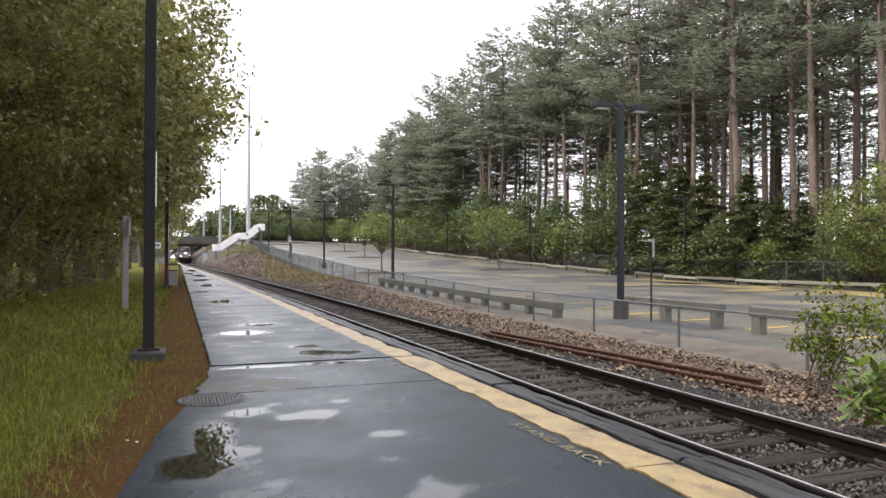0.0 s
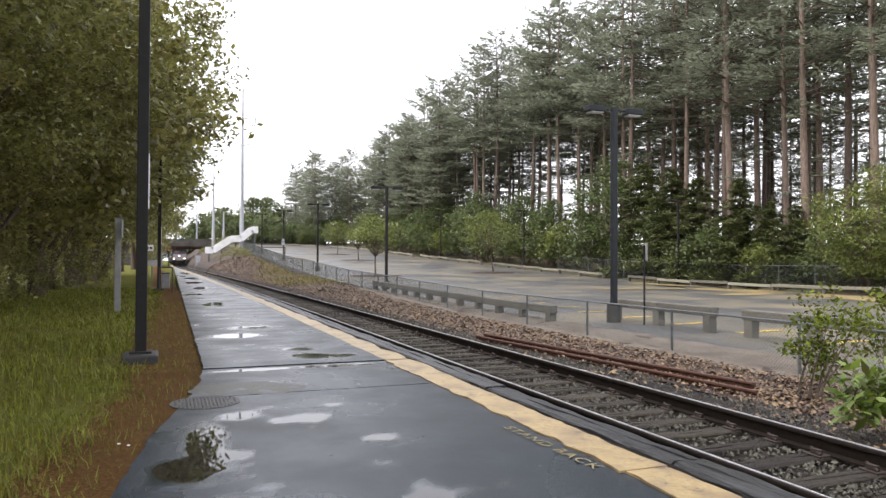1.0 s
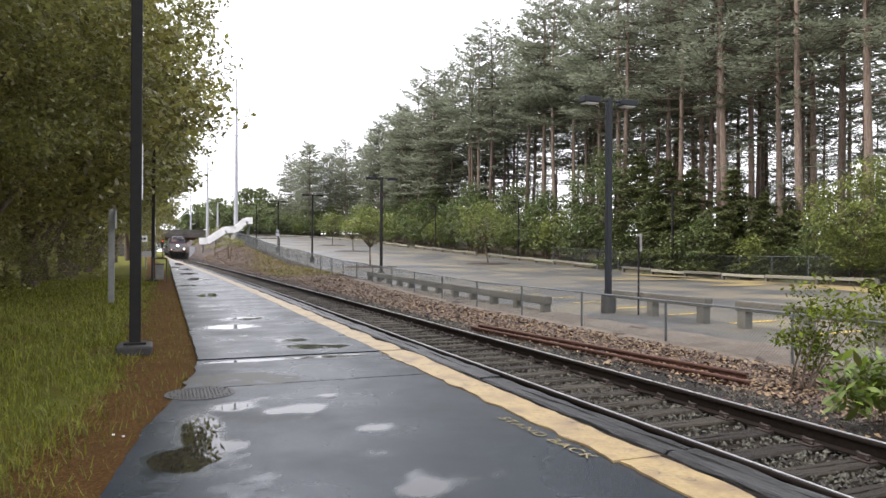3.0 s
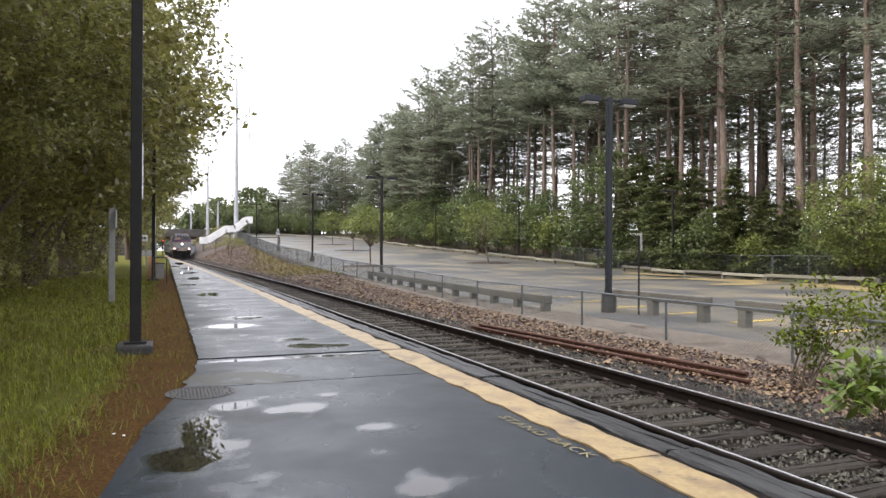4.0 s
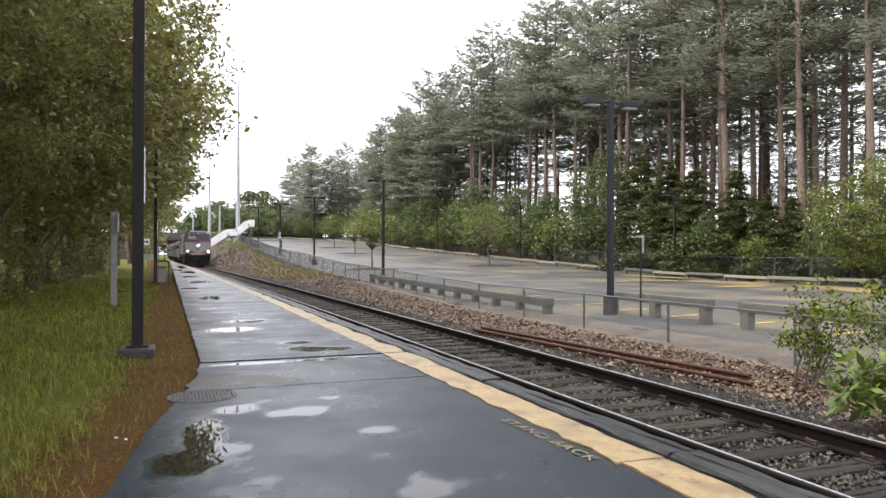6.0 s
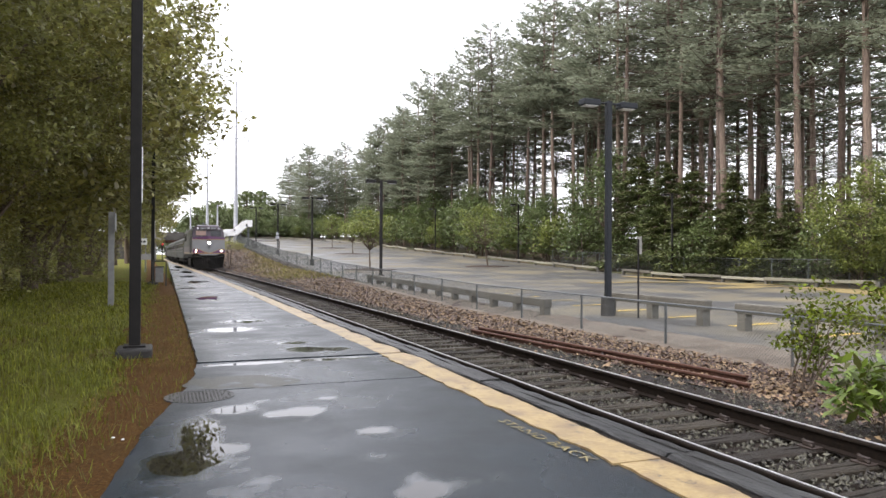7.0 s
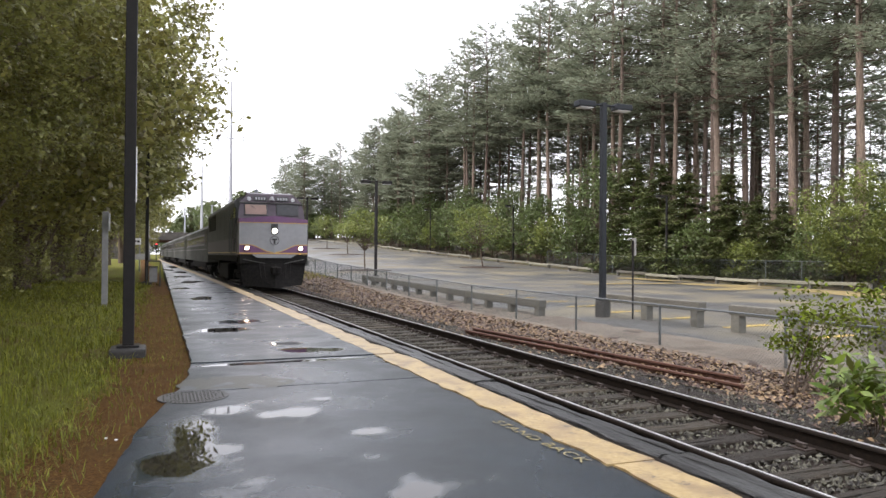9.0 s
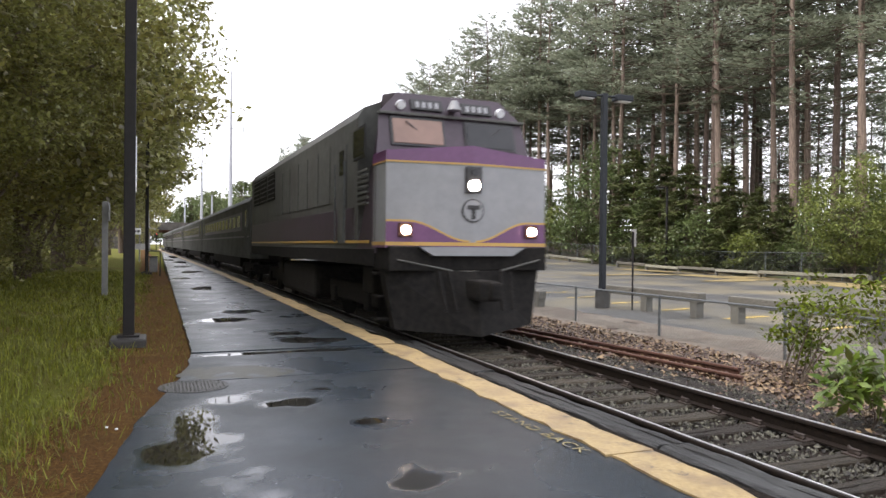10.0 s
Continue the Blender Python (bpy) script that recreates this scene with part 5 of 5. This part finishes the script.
def pine(seed, h, clear, dense=16.0, leaf=0.29, reach=4.2, thin=0.0):
    """A tall white pine: bare trunk below, level plates of needle sprays above, upswept at the top."""
    rng = np.random.default_rng(seed)
    t = thing("pine_tree", None, "tall white pine with a bare brown trunk and layered needle boughs", "tree", "pines at the lot edge")
    verts, faces, pts, outs, bv, bf = [], [], [], [], [], []
    bend = rng.normal(0, 0.3, 2)
    tr = [(bend[0] * math.sin(2.2 * f), bend[1] * math.sin(2.6 * f), -0.5 + h * f) for f in np.linspace(0, 1, 10)]
    limb(verts, faces, tr, [0.26 * (1 - 0.85 * f) + 0.02 for f in np.linspace(0, 1, 10)], 9)
    z = h * rng.uniform(0.2, 0.3)
    while z < h * 0.985:
        f = z / h
        bare = f < clear + rng.normal(0, 0.05)
        for k in range(2 if bare else 4):
            a = rng.uniform(0, 2 * math.pi)
            wide = (1.0 + reach * math.sin(math.pi * np.clip((1 - f) * 1.3, 0.04, 0.6)) ** 0.9) * rng.uniform(0.6, 1.15)
            l = rng.uniform(0.6, 2.2) if bare else wide
            rise = rng.uniform(-0.1, 0.22) if f < 0.82 else rng.uniform(0.25, 0.8)
            b = np.array([tr[int(f * 9)][0], tr[int(f * 9)][1], z])
            tip = b + np.array([math.cos(a) * l, math.sin(a) * l, rise * l])
            mid = (b + tip) / 2 + np.array([0, 0, -0.07 * l])
            limb(bv, bf, [b, mid, tip], [0.05 if not bare else 0.028, 0.032, 0.012], 3)
            if rng.random() < (0.7 if bare else thin):
                continue
            n = int(dense * l)
            s = rng.uniform(0.2, 1.05, n) ** 0.75
            side = rng.normal(0, 0.2, n) * l * (1.15 - 0.5 * s)
            pts.append(b + (tip - b) * s[:, None] + np.stack([-math.sin(a) * side, math.cos(a) * side, rng.normal(0.05, 0.09, n) - 0.25 * (side / l) ** 2 * l], 1))
            outs.append(a + np.sign(side) * np.minimum(1.0, np.abs(side) / l * 3.0))
        z += rng.uniform(0.5, 0.95) * (1.5 if bare else 1.0)
    link("trunk", mesh_of("trunk", verts, faces, PINEBARK, True), t)
    tagged(link("branch", mesh_of("branch", bv, bf, BARK, True), t), kind="stuff")
    link("crown", quads_mesh("crown", spray_quads(np.concatenate(outs), np.concatenate(pts), leaf, rng), PINELEAF), t)
    return t


def hemlock(seed, h, radius, label):
    """A young conifer: whorls of drooping sprays down to the ground."""
    rng = np.random.default_rng(seed)
    t = thing("hemlock_tree", None, label, "tree", "young conifers")
    verts, faces, pts, bv, bf = [], [], [], [], []
    limb(verts, faces, [(0, 0, -0.3), (0.05, 0, h * 0.5), (0, 0.04, h)], [0.13, 0.08, 0.012], 7)
    z = 0.5
    while z < h * 0.98:
        f = z / h
        for k in range(5):
            a = rng.uniform(0, 6.28)
            l = radius * (1.02 - f) ** 0.8 * rng.uniform(0.65, 1.15) + 0.15
            tip = np.array([math.cos(a) * l, math.sin(a) * l, z - 0.16 * l])
            limb(bv, bf, [(0, 0, z), tuple(np.array([tip[0] / 2, tip[1] / 2, z + 0.02])), tuple(tip)], [0.025, 0.016, 0.006], 4)
            n = int(84 * l)
            s = rng.uniform(0.1, 1.04, n)
            side = rng.normal(0, 0.17, n) * l * (1.1 - s * 0.5)
            pts.append(np.array([0, 0, z]) + (tip - [0, 0, z]) * s[:, None] + np.stack([-math.sin(a) * side, math.cos(a) * side, rng.normal(0, 0.06, n)], 1))
        z += 0.24 + 0.1 * rng.random()
    link("trunk", mesh_of("trunk", verts, faces, BARK, True), t)
    tagged(link("branch", mesh_of("branch", bv, bf, BARK, True), t), kind="stuff")
    link("crown", quads_mesh("crown", leaf_quads(rng, np.concatenate(pts), 0.115, droop=0.1, aspect=0.35, flat=0.4), HEMLOCK), t)
    return t


def ground_at(x, y):
    return float(land(np.float64(x), float(y)))


def grow(kinds, places, rng, s0=0.9, s1=1.1, wheel=True):
    """Set each kind at its first place, and copies of it at the others."""
    used = set()
    for i, (x, y) in enumerate(places):
        k = i % len(kinds)
        s = rng.uniform(s0, s1)
        m = pose(x, y, ground_at(x, y), 0, 0, rng.uniform(0, 360) if wheel else rng.uniform(-25, 25)) @ Matrix.Diagonal((s, s, s, 1))
        if k in used:
            copy_thing(kinds[k], m)
        else:
            used.add(k)
            kinds[k].matrix_basis = m


RNG = random.Random(77)


def wood_height(y):
    """The pines stand tallest near the platform's end of the lot and fall away beyond it."""
    return float(np.interp(y, [20, 90, 125, 156, 178, 215], [33, 32.2, 29.3, 25.5, 23, 22.5]))


def plant(kinds, places, share=1.0):
    """Kinds are 30 m tall as built; each stands at a share of the height of the wood around it."""
    for i, (x, y) in enumerate(places):
        s = share * wood_height(y) / 30 * RNG.uniform(0.9, 1.05)
        m = pose(x, y, ground_at(x, y), 0, 0, RNG.uniform(0, 360)) @ Matrix.Diagonal((s, s, s, 1))
        if i < len(kinds):
            kinds[i].matrix_basis = m
        else:
            copy_thing(kinds[i % len(kinds)], m)


# the pine wood behind the lot: bare-trunked near rows, full crowns further along, sparser rows behind
first_rows, near_rows, far_rows, y = [], [], [], 24.0
while y < 168:
    for x in (45.5, 51.0):
        (first_rows if y < 66 else near_rows if y < 108 else far_rows).append((x + RNG.uniform(-2.2, 2.2), y + RNG.uniform(-1.8, 1.8)))
    y += 4.0 if y < 70 else 4.6
for y in range(172, 215, 7):
    for x in (34, 41, 48):
        far_rows.append((x + RNG.uniform(-2, 2), y + RNG.uniform(-2, 2)))
plant([pine(120 + k, 30, c, dense=21, leaf=0.22, reach=3.7, thin=0.4) for k, c in enumerate((0.4, 0.46, 0.36, 0.43))], first_rows)
plant([pine(100 + k, 30, c) for k, c in enumerate((0.52, 0.47, 0.55))], near_rows)
plant([pine(110 + k, 30, c, dense=13, leaf=0.36) for k, c in enumerate((0.3, 0.36, 0.26))], far_rows)
deep_rows = [(x + RNG.uniform(-3, 3), y + RNG.uniform(-3, 3)) for y in range(48, 122, 8) for x in (68, 79, 91)]
plant([pine(150 + k, 30, c, dense=6.5, leaf=0.44, thin=0.25) for k, c in enumerate((0.14, 0.24))], deep_rows, 0.78)
near_rows, far_rows, y = [], [], 26.0
while y < 185:
    for x in (58, 66, 75):
        if (50 < y < 112) or x < 60:
            (near_rows if y < 112 else far_rows).append((x + RNG.uniform(-3, 3), y + RNG.uniform(-2.4, 2.4)))
    y += 6.0
plant([pine(130 + k, 30, c, dense=7, leaf=0.42) for k, c in enumerate((0.4, 0.48))], near_rows)
plant([pine(140 + k, 30, c, dense=7, leaf=0.45) for k, c in enumerate((0.28, 0.34))], far_rows)

# saplings and shrubs under the pines
SAPS = [broadleaf("sapling", 200 + k, h, r, 0.6, 54, 33, 0.15, (MIDLEAF, BRIGHTLEAF, MIDLEAF)[k], "bushy green deciduous sapling at the edge of the woods", thick=0.07, spread=0.55, group="woodland edge saplings")
        for k, (h, r) in enumerate(((6.0, 2.4), (5.2, 2.2), (7.2, 2.6)))]
near = [(41.0 + RNG.uniform(-0.5, 1.0), 25 + 3.6 * k + RNG.uniform(-1, 1)) for k in range(10)]
grow(SAPS, near, RNG, 0.7, 0.95)
for k in range(24):
    x, y, s = 41.4 + RNG.uniform(-0.6, 1.2), 64 + 4.1 * k + RNG.uniform(-1.2, 1.2), RNG.uniform(1.2, 1.6)
    copy_thing(SAPS[k % 3], pose(x, y, ground_at(x, y), 0, 0, RNG.uniform(0, 360)) @ Matrix.Diagonal((s, s, s, 1)))
for k in range(22):
    x, y, s = 47 + RNG.uniform(-1.5, 7), 108 + 2.6 * k + RNG.uniform(-2, 2), RNG.uniform(1.3, 1.9)
    copy_thing(SAPS[(0, 2)[k % 2]], pose(x, y, ground_at(x, y), 0, 0, RNG.uniform(0, 360)) @ Matrix.Diagonal((s, s, s, 1)))
for x, y, s in ((44.5, 50, 0.9), (47, 42, 0.9), (48, 55, 1.0), (47, 34, 0.9), (50, 47, 1.1), (52, 38, 1.05), (49, 30, 1.0), (53, 44, 1.1), (54, 53, 1.2), (50, 58, 1.1), (55, 34, 1.0), (57, 48, 1.2), (58, 40, 1.2), (60, 34, 1.3), (62, 43, 1.35), (57, 30, 1.2), (62, 52, 1.3), (54, 27, 1.2), (58, 66, 1.2), (62, 76, 1.3), (56, 84, 1.2), (64, 92, 1.3), (57, 100, 1.2)):
    copy_thing(SAPS[2 if s > 1 else 0], pose(x, y, ground_at(x, y), 0, 0, 70 * s) @ Matrix.Diagonal((s, s, s, 1)))
EDGE = [broadleaf("edge_tree", 240 + k, 11.5, 3.9, 0.8, 120, 62, 0.15, MIDLEAF, "leafy green deciduous tree at the edge of the pine wood", thick=0.13, spread=0.62, group="woodland edge trees", limbs=3) for k in range(2)]
for k, (x, y, s) in enumerate(((42.3, 61.0, 1.05), (42.6, 72.5, 0.72), (42.2, 79.5, 0.8), (42.8, 86.5, 0.75), (42.2, 94, 0.85), (42.8, 102, 0.8), (42.4, 111, 0.85), (43.4, 66.5, 0.8), (43.2, 53.5, 0.62), (42.8, 121, 0.85), (42.5, 132, 0.8))):
    m = pose(x, y, ground_at(x, y), 0, 0, 77 * k) @ Matrix.Diagonal((s, s, s, 1))
    if k < 2:
        EDGE[k].matrix_basis = m
    else:
        copy_thing(EDGE[k % 2], m)
spots = [(37 - 1.6 * k + RNG.uniform(-1, 1), 166 + 1.2 * k + RNG.uniform(-1.5, 1.5)) for k in range(12)]
for x, y in spots:
    copy_thing(SAPS[RNG.randrange(3)], pose(x, y, ground_at(x, y), 0, 0, RNG.uniform(0, 360)))
HEMS = [hemlock(300 + k, h, r, "young dark green hemlock with drooping sprays") for k, (h, r) in enumerate(((6.4, 2.5), (5.4, 2.3)))]
for k, (x, y, s) in enumerate(((42.0, 42.7, 1.4), (42.2, 37.6, 1.15), (41.6, 47.0, 1.05), (42.4, 39.9, 1.1), (42.6, 51.5, 1.2), (42.5, 33.0, 0.95), (43, 56, 1.3), (44, 45, 1.1))):
    m = pose(x, y, ground_at(x, y), 0, 0, 47 * k) @ Matrix.Diagonal((s, s, s, 1))
    if k < 2:
        HEMS[k].matrix_basis = m
    else:
        copy_thing(HEMS[k % 2], m)
# small trees on low islands in the lot
LOTTREE = [broadleaf("lot_tree", 230 + k, h, r, low, 46, 44, 0.12, BRIGHTLEAF, "young light green tree on a low island in the lot", thick=0.075, spread=0.5, group="parking lot trees", limbs=1, fork=3)
           for k, (h, r, low) in enumerate(((5.6, 1.95, 2.5), (6.8, 2.9, 2.1)))]
for k, (x, y, s) in enumerate(((17.3, 60.9, 1.0), (31.2, 65.4, 1.0), (24.5, 96, 0.9), (27, 120, 0.9))):
    m = pose(x, y, float(lot_z(x, y)), 0, 0, 60 * k) @ Matrix.Diagonal((s, s, s, 1))
    if k < 2:
        LOTTREE[k].matrix_basis = m
    else:
        copy_thing(LOTTREE[k % 2], m)
    island(x, y, 2.6, 1.2, k)

# the leafy trees over the platform: dense near ones, sparser ones further off
OAK = "large overhanging broadleaf tree with dense olive-green leaves"
NEAR = [broadleaf("broadleaf_tree", 400, 13.5, 4.9, 4.2, 280, 215, 0.063, LEAF, OAK, thick=0.22, spread=0.37, group="trees along the platform", off=(1.75, 0.3), limbs=90),
        broadleaf("broadleaf_tree", 401, 9.0, 3.6, 0.7, 200, 215, 0.064, LEAFBROWN, OAK, thick=0.2, spread=0.36, group="trees along the platform", limbs=24)]
NEAR.append(broadleaf("broadleaf_tree", 402, 14.0, 4.9, 2.6, 260, 200, 0.075, LEAF, OAK, thick=0.22, spread=0.45, group="trees along the platform", off=(0.5, 0.2), limbs=24))
for k, (x, y, r) in enumerate(((-5.75, 12.6, 0), (-6.9, 14.0, 0), (-4.9, 21.8, 0), (-6.7, 23.0, 80))):
    m = pose(x, y, ground_at(x, y), 0, 0, r)
    if k < 3:
        NEAR[k].matrix_basis = m
    else:
        copy_thing(NEAR[1], m)
copy_thing(NEAR[1], pose(-7.2, 8.6, 0, 0, 0, 200))
REST = [broadleaf("broadleaf_tree", 410 + k, h, r, low, 180, 54, 0.146, mt, OAK, thick=0.26, spread=0.5, group="trees along the platform", off=(2.0, 0), limbs=20)
        for k, (h, r, low, mt) in enumerate(((15, 4.8, 2.6, LEAF), (14, 4.6, 1.2, LEAFBROWN), (15, 4.6, 2.6, LEAF)))]
# the last two stand unseen beside and behind the camera, added to shade the grass
spots = [(-5.0, 31.5), (-5.6, 26.5), (-5.4, 36.5), (-5.2, 47), (-8.4, 31), (-4.9, 42), (-5.0, 53), (-9, 43), (-5.2, 65), (-5.4, 78), (-9, 58), (-5.6, 93), (-5.2, 110), (-5.8, 130), (-11, 9), (-11.5, 18), (-11.5, 28), (-12.5, 40), (-13, 54), (-12, 70), (-6.5, 150), (-7.5, 2), (-8, -7)]
grow(REST, spots, RNG, 0.95, 1.1, False)
SHRUBS = [broadleaf("shrub", 500 + k, 2.6, 1.7, 0.1, 50, 85, 0.06, LEAF, "dense dark green shrub under the trees", thick=0.04, spread=0.4, category="shrub", group="shrubs under the trees", stems=4) for k in range(2)]
spots = [(-5.6, 15.8), (-7.4, 13), (-5.3, 19.5), (-7.5, 18), (-5.4, 24), (-7.8, 27), (-5.6, 30), (-9, 22), (-9.5, 15), (-5.4, 37), (-5.6, 45), (-9.5, 30), (-11, 19), (-6, 54), (-5.8, 63)]
grow(SHRUBS, spots, RNG, 0.85, 1.35)

for k, (x, y, s) in enumerate(((8.4, 121, 0.7), (9.4, 113, 0.6), (7.6, 136, 0.8), (9.8, 140, 1.0), (7.0, 150, 0.9), (9.9, 104, 0.45), (8.6, 160, 1.1), (12, 186, 1.3), (8, 184, 1.2), (-6, 184, 1.3))):
    copy_thing(SHRUBS[k % 2], pose(x, y, ground_at(x, y) - 0.1, 0, 0, 37 * k) @ Matrix.Diagonal((s, s, s, 1)))

# bushes at the fence
b = broadleaf("shrub", 520, 1.65, 0.28, 0.25, 40, 30, 0.04, BUSHLEAF, "slender light green bush growing through the fence", thick=0.02, spread=0.14, category="shrub", stems=5)
b.matrix_basis = pose(8.55, 7.3, -0.5)
b = broadleaf("shrub", 523, 1.7, 0.4, 0.5, 22, 50, 0.045, BUSHLEAF, "dense darker green bush behind the fence", thick=0.02, spread=0.2, category="shrub", stems=3)
b.matrix_basis = pose(10.95, 8.1, -0.6)
b = broadleaf("shrub", 521, 0.82, 0.34, 0.28, 30, 13, 0.085, BROADGREEN, "low bright green bush with long pointed leaves on the leaf bank", thick=0.018, spread=0.15, category="shrub", stems=5, aspect=0.34)
b.matrix_basis = pose(6.8, 4.95, -0.4)
b = broadleaf("sapling", 522, 8.0, 2.9, 1.0, 90, 90, 0.1, BRIGHTLEAF, "light green young tree at the lot edge", thick=0.06, spread=0.5)
b.matrix_basis = pose(39.5, 30.0, -0.5)

# far broadleaf woods beyond the bridge
FAR = [broadleaf("far_tree", 600 + k, 13, 5.2, 2, 60, 28, 0.46, FARLEAF, "distant hazy green broadleaf tree", thick=0.25, spread=1.0, group="far trees") for k in range(2)]
spots = [(14 + 6 * k + RNG.uniform(-2, 2), 215 + RNG.uniform(-6, 20)) for k in range(9)] + [(-9 - 8 * k, 205 + RNG.uniform(-5, 15)) for k in range(5)] + [(20 + 7 * k, 262 + RNG.uniform(-6, 12)) for k in range(8)] + [(4 + 3.2 * k, 250 + RNG.uniform(-4, 8)) for k in range(5)]
for x, y, s in ((22.5, 214, 1.08), (27, 218, 1.12)):
    copy_thing(FAR[0], pose(x, y, ground_at(x, y), 0, 0, 50 * s) @ Matrix.Diagonal((s, s, s, 1)))
spots += [(-13 + 4.5 * k, 345 + RNG.uniform(-5, 9)) for k in range(7)]
grow(FAR, spots, RNG, 0.8, 1.2)
for k in range(11):
    x, y, s = 13 + 3.1 * k + RNG.uniform(-1, 1), 181 + RNG.uniform(-3, 4), RNG.uniform(0.5, 0.8)
    copy_thing(FAR[k % 2], pose(x, y, ground_at(x, y) - 0.8, 0, 0, 40 * k) @ Matrix.Diagonal((s, s, s, 1)))


# ---- grass ----
def grass():
    rng = np.random.default_rng(91)
    n = 62000
    y = 2.2 + 36 * rng.random(n) ** 2.3
    y[:8000] = rng.uniform(-8, 2.4, 8000)
    right = np.where(y < 9, np.interp(y, [-8, 0, 3, 6, 9], [-2.2, -1.7, -1.2, -0.72, -0.45]), -0.52) + rng.normal(0, 0.16, n)
    x = right - rng.random(n) ** 1.3 * (5.5 + 0.12 * y)
    tuft = 0.5 + 0.5 * np.sin(x * 2.3 + np.sin(y * 1.7)) * np.sin(y * 1.9 + np.sin(x * 3.1))
    h = rng.uniform(0.05, 0.14, n) * (0.55 + 1.1 * tuft) * np.where(rng.random(n) < 0.1, 1.6, 1.0)
    a = rng.uniform(0, 6.28, n)
    w = rng.uniform(0.0022, 0.005, n) * np.interp(y, [2, 10, 40], [1, 1.7, 5])
    b = np.stack([x, y, land(x, y) - 0.01], 1)
    d = np.stack([np.cos(a), np.sin(a), 0 * a], 1)
    e = np.stack([-np.sin(a), np.cos(a), 0 * a], 1) * w[:, None]
    lean = rng.uniform(0.1, 0.9, n)[:, None] * h[:, None]
    up = np.stack([0 * a, 0 * a, h], 1)
    # each blade in two pieces: upright below, arching over above
    mid = b + d * lean * 0.3 + up * 0.62
    tip = b + d * lean * 1.25 + up * 0.95
    low = np.stack([b - e, b + e, mid + e * 0.8, mid - e * 0.8], 1)
    top = np.stack([mid - e * 0.8, mid + e * 0.8, tip + e * 0.1, tip - e * 0.1], 1)
    tagged(link("grass_blades", quads_mesh("grass_blades", np.concatenate([low, top]), GRASS)), "uneven green grass beside the platform", "grass", kind="stuff")


def scattered(name, n, where, h0, h1, w0, w1, material, label, category, seed, lean=0.8):
    """Short blades or needles strewn over a stretch of ground."""
    rng = np.random.default_rng(seed)
    x, y = where(rng, n)
    h, w, a = rng.uniform(h0, h1, n), rng.uniform(w0, w1, n), rng.uniform(0, 6.28, n)
    b = np.stack([x, y, land(x, y) + 0.02], 1)
    e = np.stack([-np.sin(a), np.cos(a), 0 * a], 1) * w[:, None]
    up = np.stack([np.cos(a) * lean, np.sin(a) * lean, np.full(n, math.sqrt(max(0.01, 1 - lean * lean)))], 1) * h[:, None]
    q = np.stack([b - e, b + e, b + up + e * 0.3, b + up - e * 0.3], 1)
    tagged(link(name, quads_mesh(name, q, material)), label, category, kind="stuff")


def on_strip(rng, n):
    y = 2.5 + 24 * rng.random(n) ** 2
    return edge_x(y) - 0.02 - rng.random(n) * np.interp(y, [2, 5, 9, 30], [0.8, 0.75, 0.9, 1.0]), y


def on_far_bank(rng, n):
    y = np.clip(rng.choice(rng.uniform(46, 128, 70), n) + rng.normal(0, 1.6, n), 44, 130)
    u = np.clip(rng.uniform(6.9, 10.6, n) + rng.normal(0, 0.3, n), 6.8, 10.6)
    return u, y


grass()
scattered("needle_litter", 26000, on_strip, 0.04, 0.12, 0.0018, 0.0045, NEEDLEBIT, "fallen brown pine needles and twigs", "needles", 93, 0.985)
scattered("stray_grass", 1300, on_strip, 0.04, 0.12, 0.003, 0.006, GRASS, "stray grass tufts in the needles", "grass", 94, 0.5)
scattered("bank_weeds", 14000, on_far_bank, 0.08, 0.3, 0.012, 0.035, DRYGRASS, "dry tan weeds on the railway bank", "weeds", 95, 0.6)
scattered("green_weeds", 2200, on_far_bank, 0.08, 0.32, 0.012, 0.035, GRASS, "green weeds on the railway bank", "weeds", 96, 0.5)


def paper_scraps():
    for k, (x, y) in enumerate(((-0.38, 6.12), (-0.3, 6.05))):
        bm = bmesh.new()
        bmesh.ops.create_icosphere(bm, subdivisions=2, radius=0.013)
        for v in bm.verts:
            v.co *= 1 + 0.6 * noise.noise(v.co * 40 + Vector((k, 0, 0)))
            v.co.z *= 0.45
        tagged(part("paper_scrap", bm, WHITE, None, "", pose(x, y, 0.0, 0, 0, 50 * k)), "crumpled scrap of white paper on the needles", "litter", "paper scraps")


paper_scraps()


# ---- the train's run ----
def on_track(y, length):
    """The pose of a vehicle whose front stands at station y, with its ends on the bend."""
    a, b = float(track_x(y + 2)), float(track_x(y + length - 2))
    s = (b - a) / (length - 4)
    return pose(a - 2 * s, y, RAIL_TOP, 0, 0, -math.degrees(math.atan(s)))


def motions():
    times = [0.25 * k for k in range(41)]

    def front(t):
        u = 10 - t
        return 10.9 + 21.2 * u - 0.18 * u * u
    walk(LOCO, [(t, on_track(front(t), 17.0)) for t in times])
    for k, c in enumerate(COACHES):
        walk(c, [(t, on_track(front(t) + 17.9 + 26.3 * k, 25.6)) for t in times])


motions()
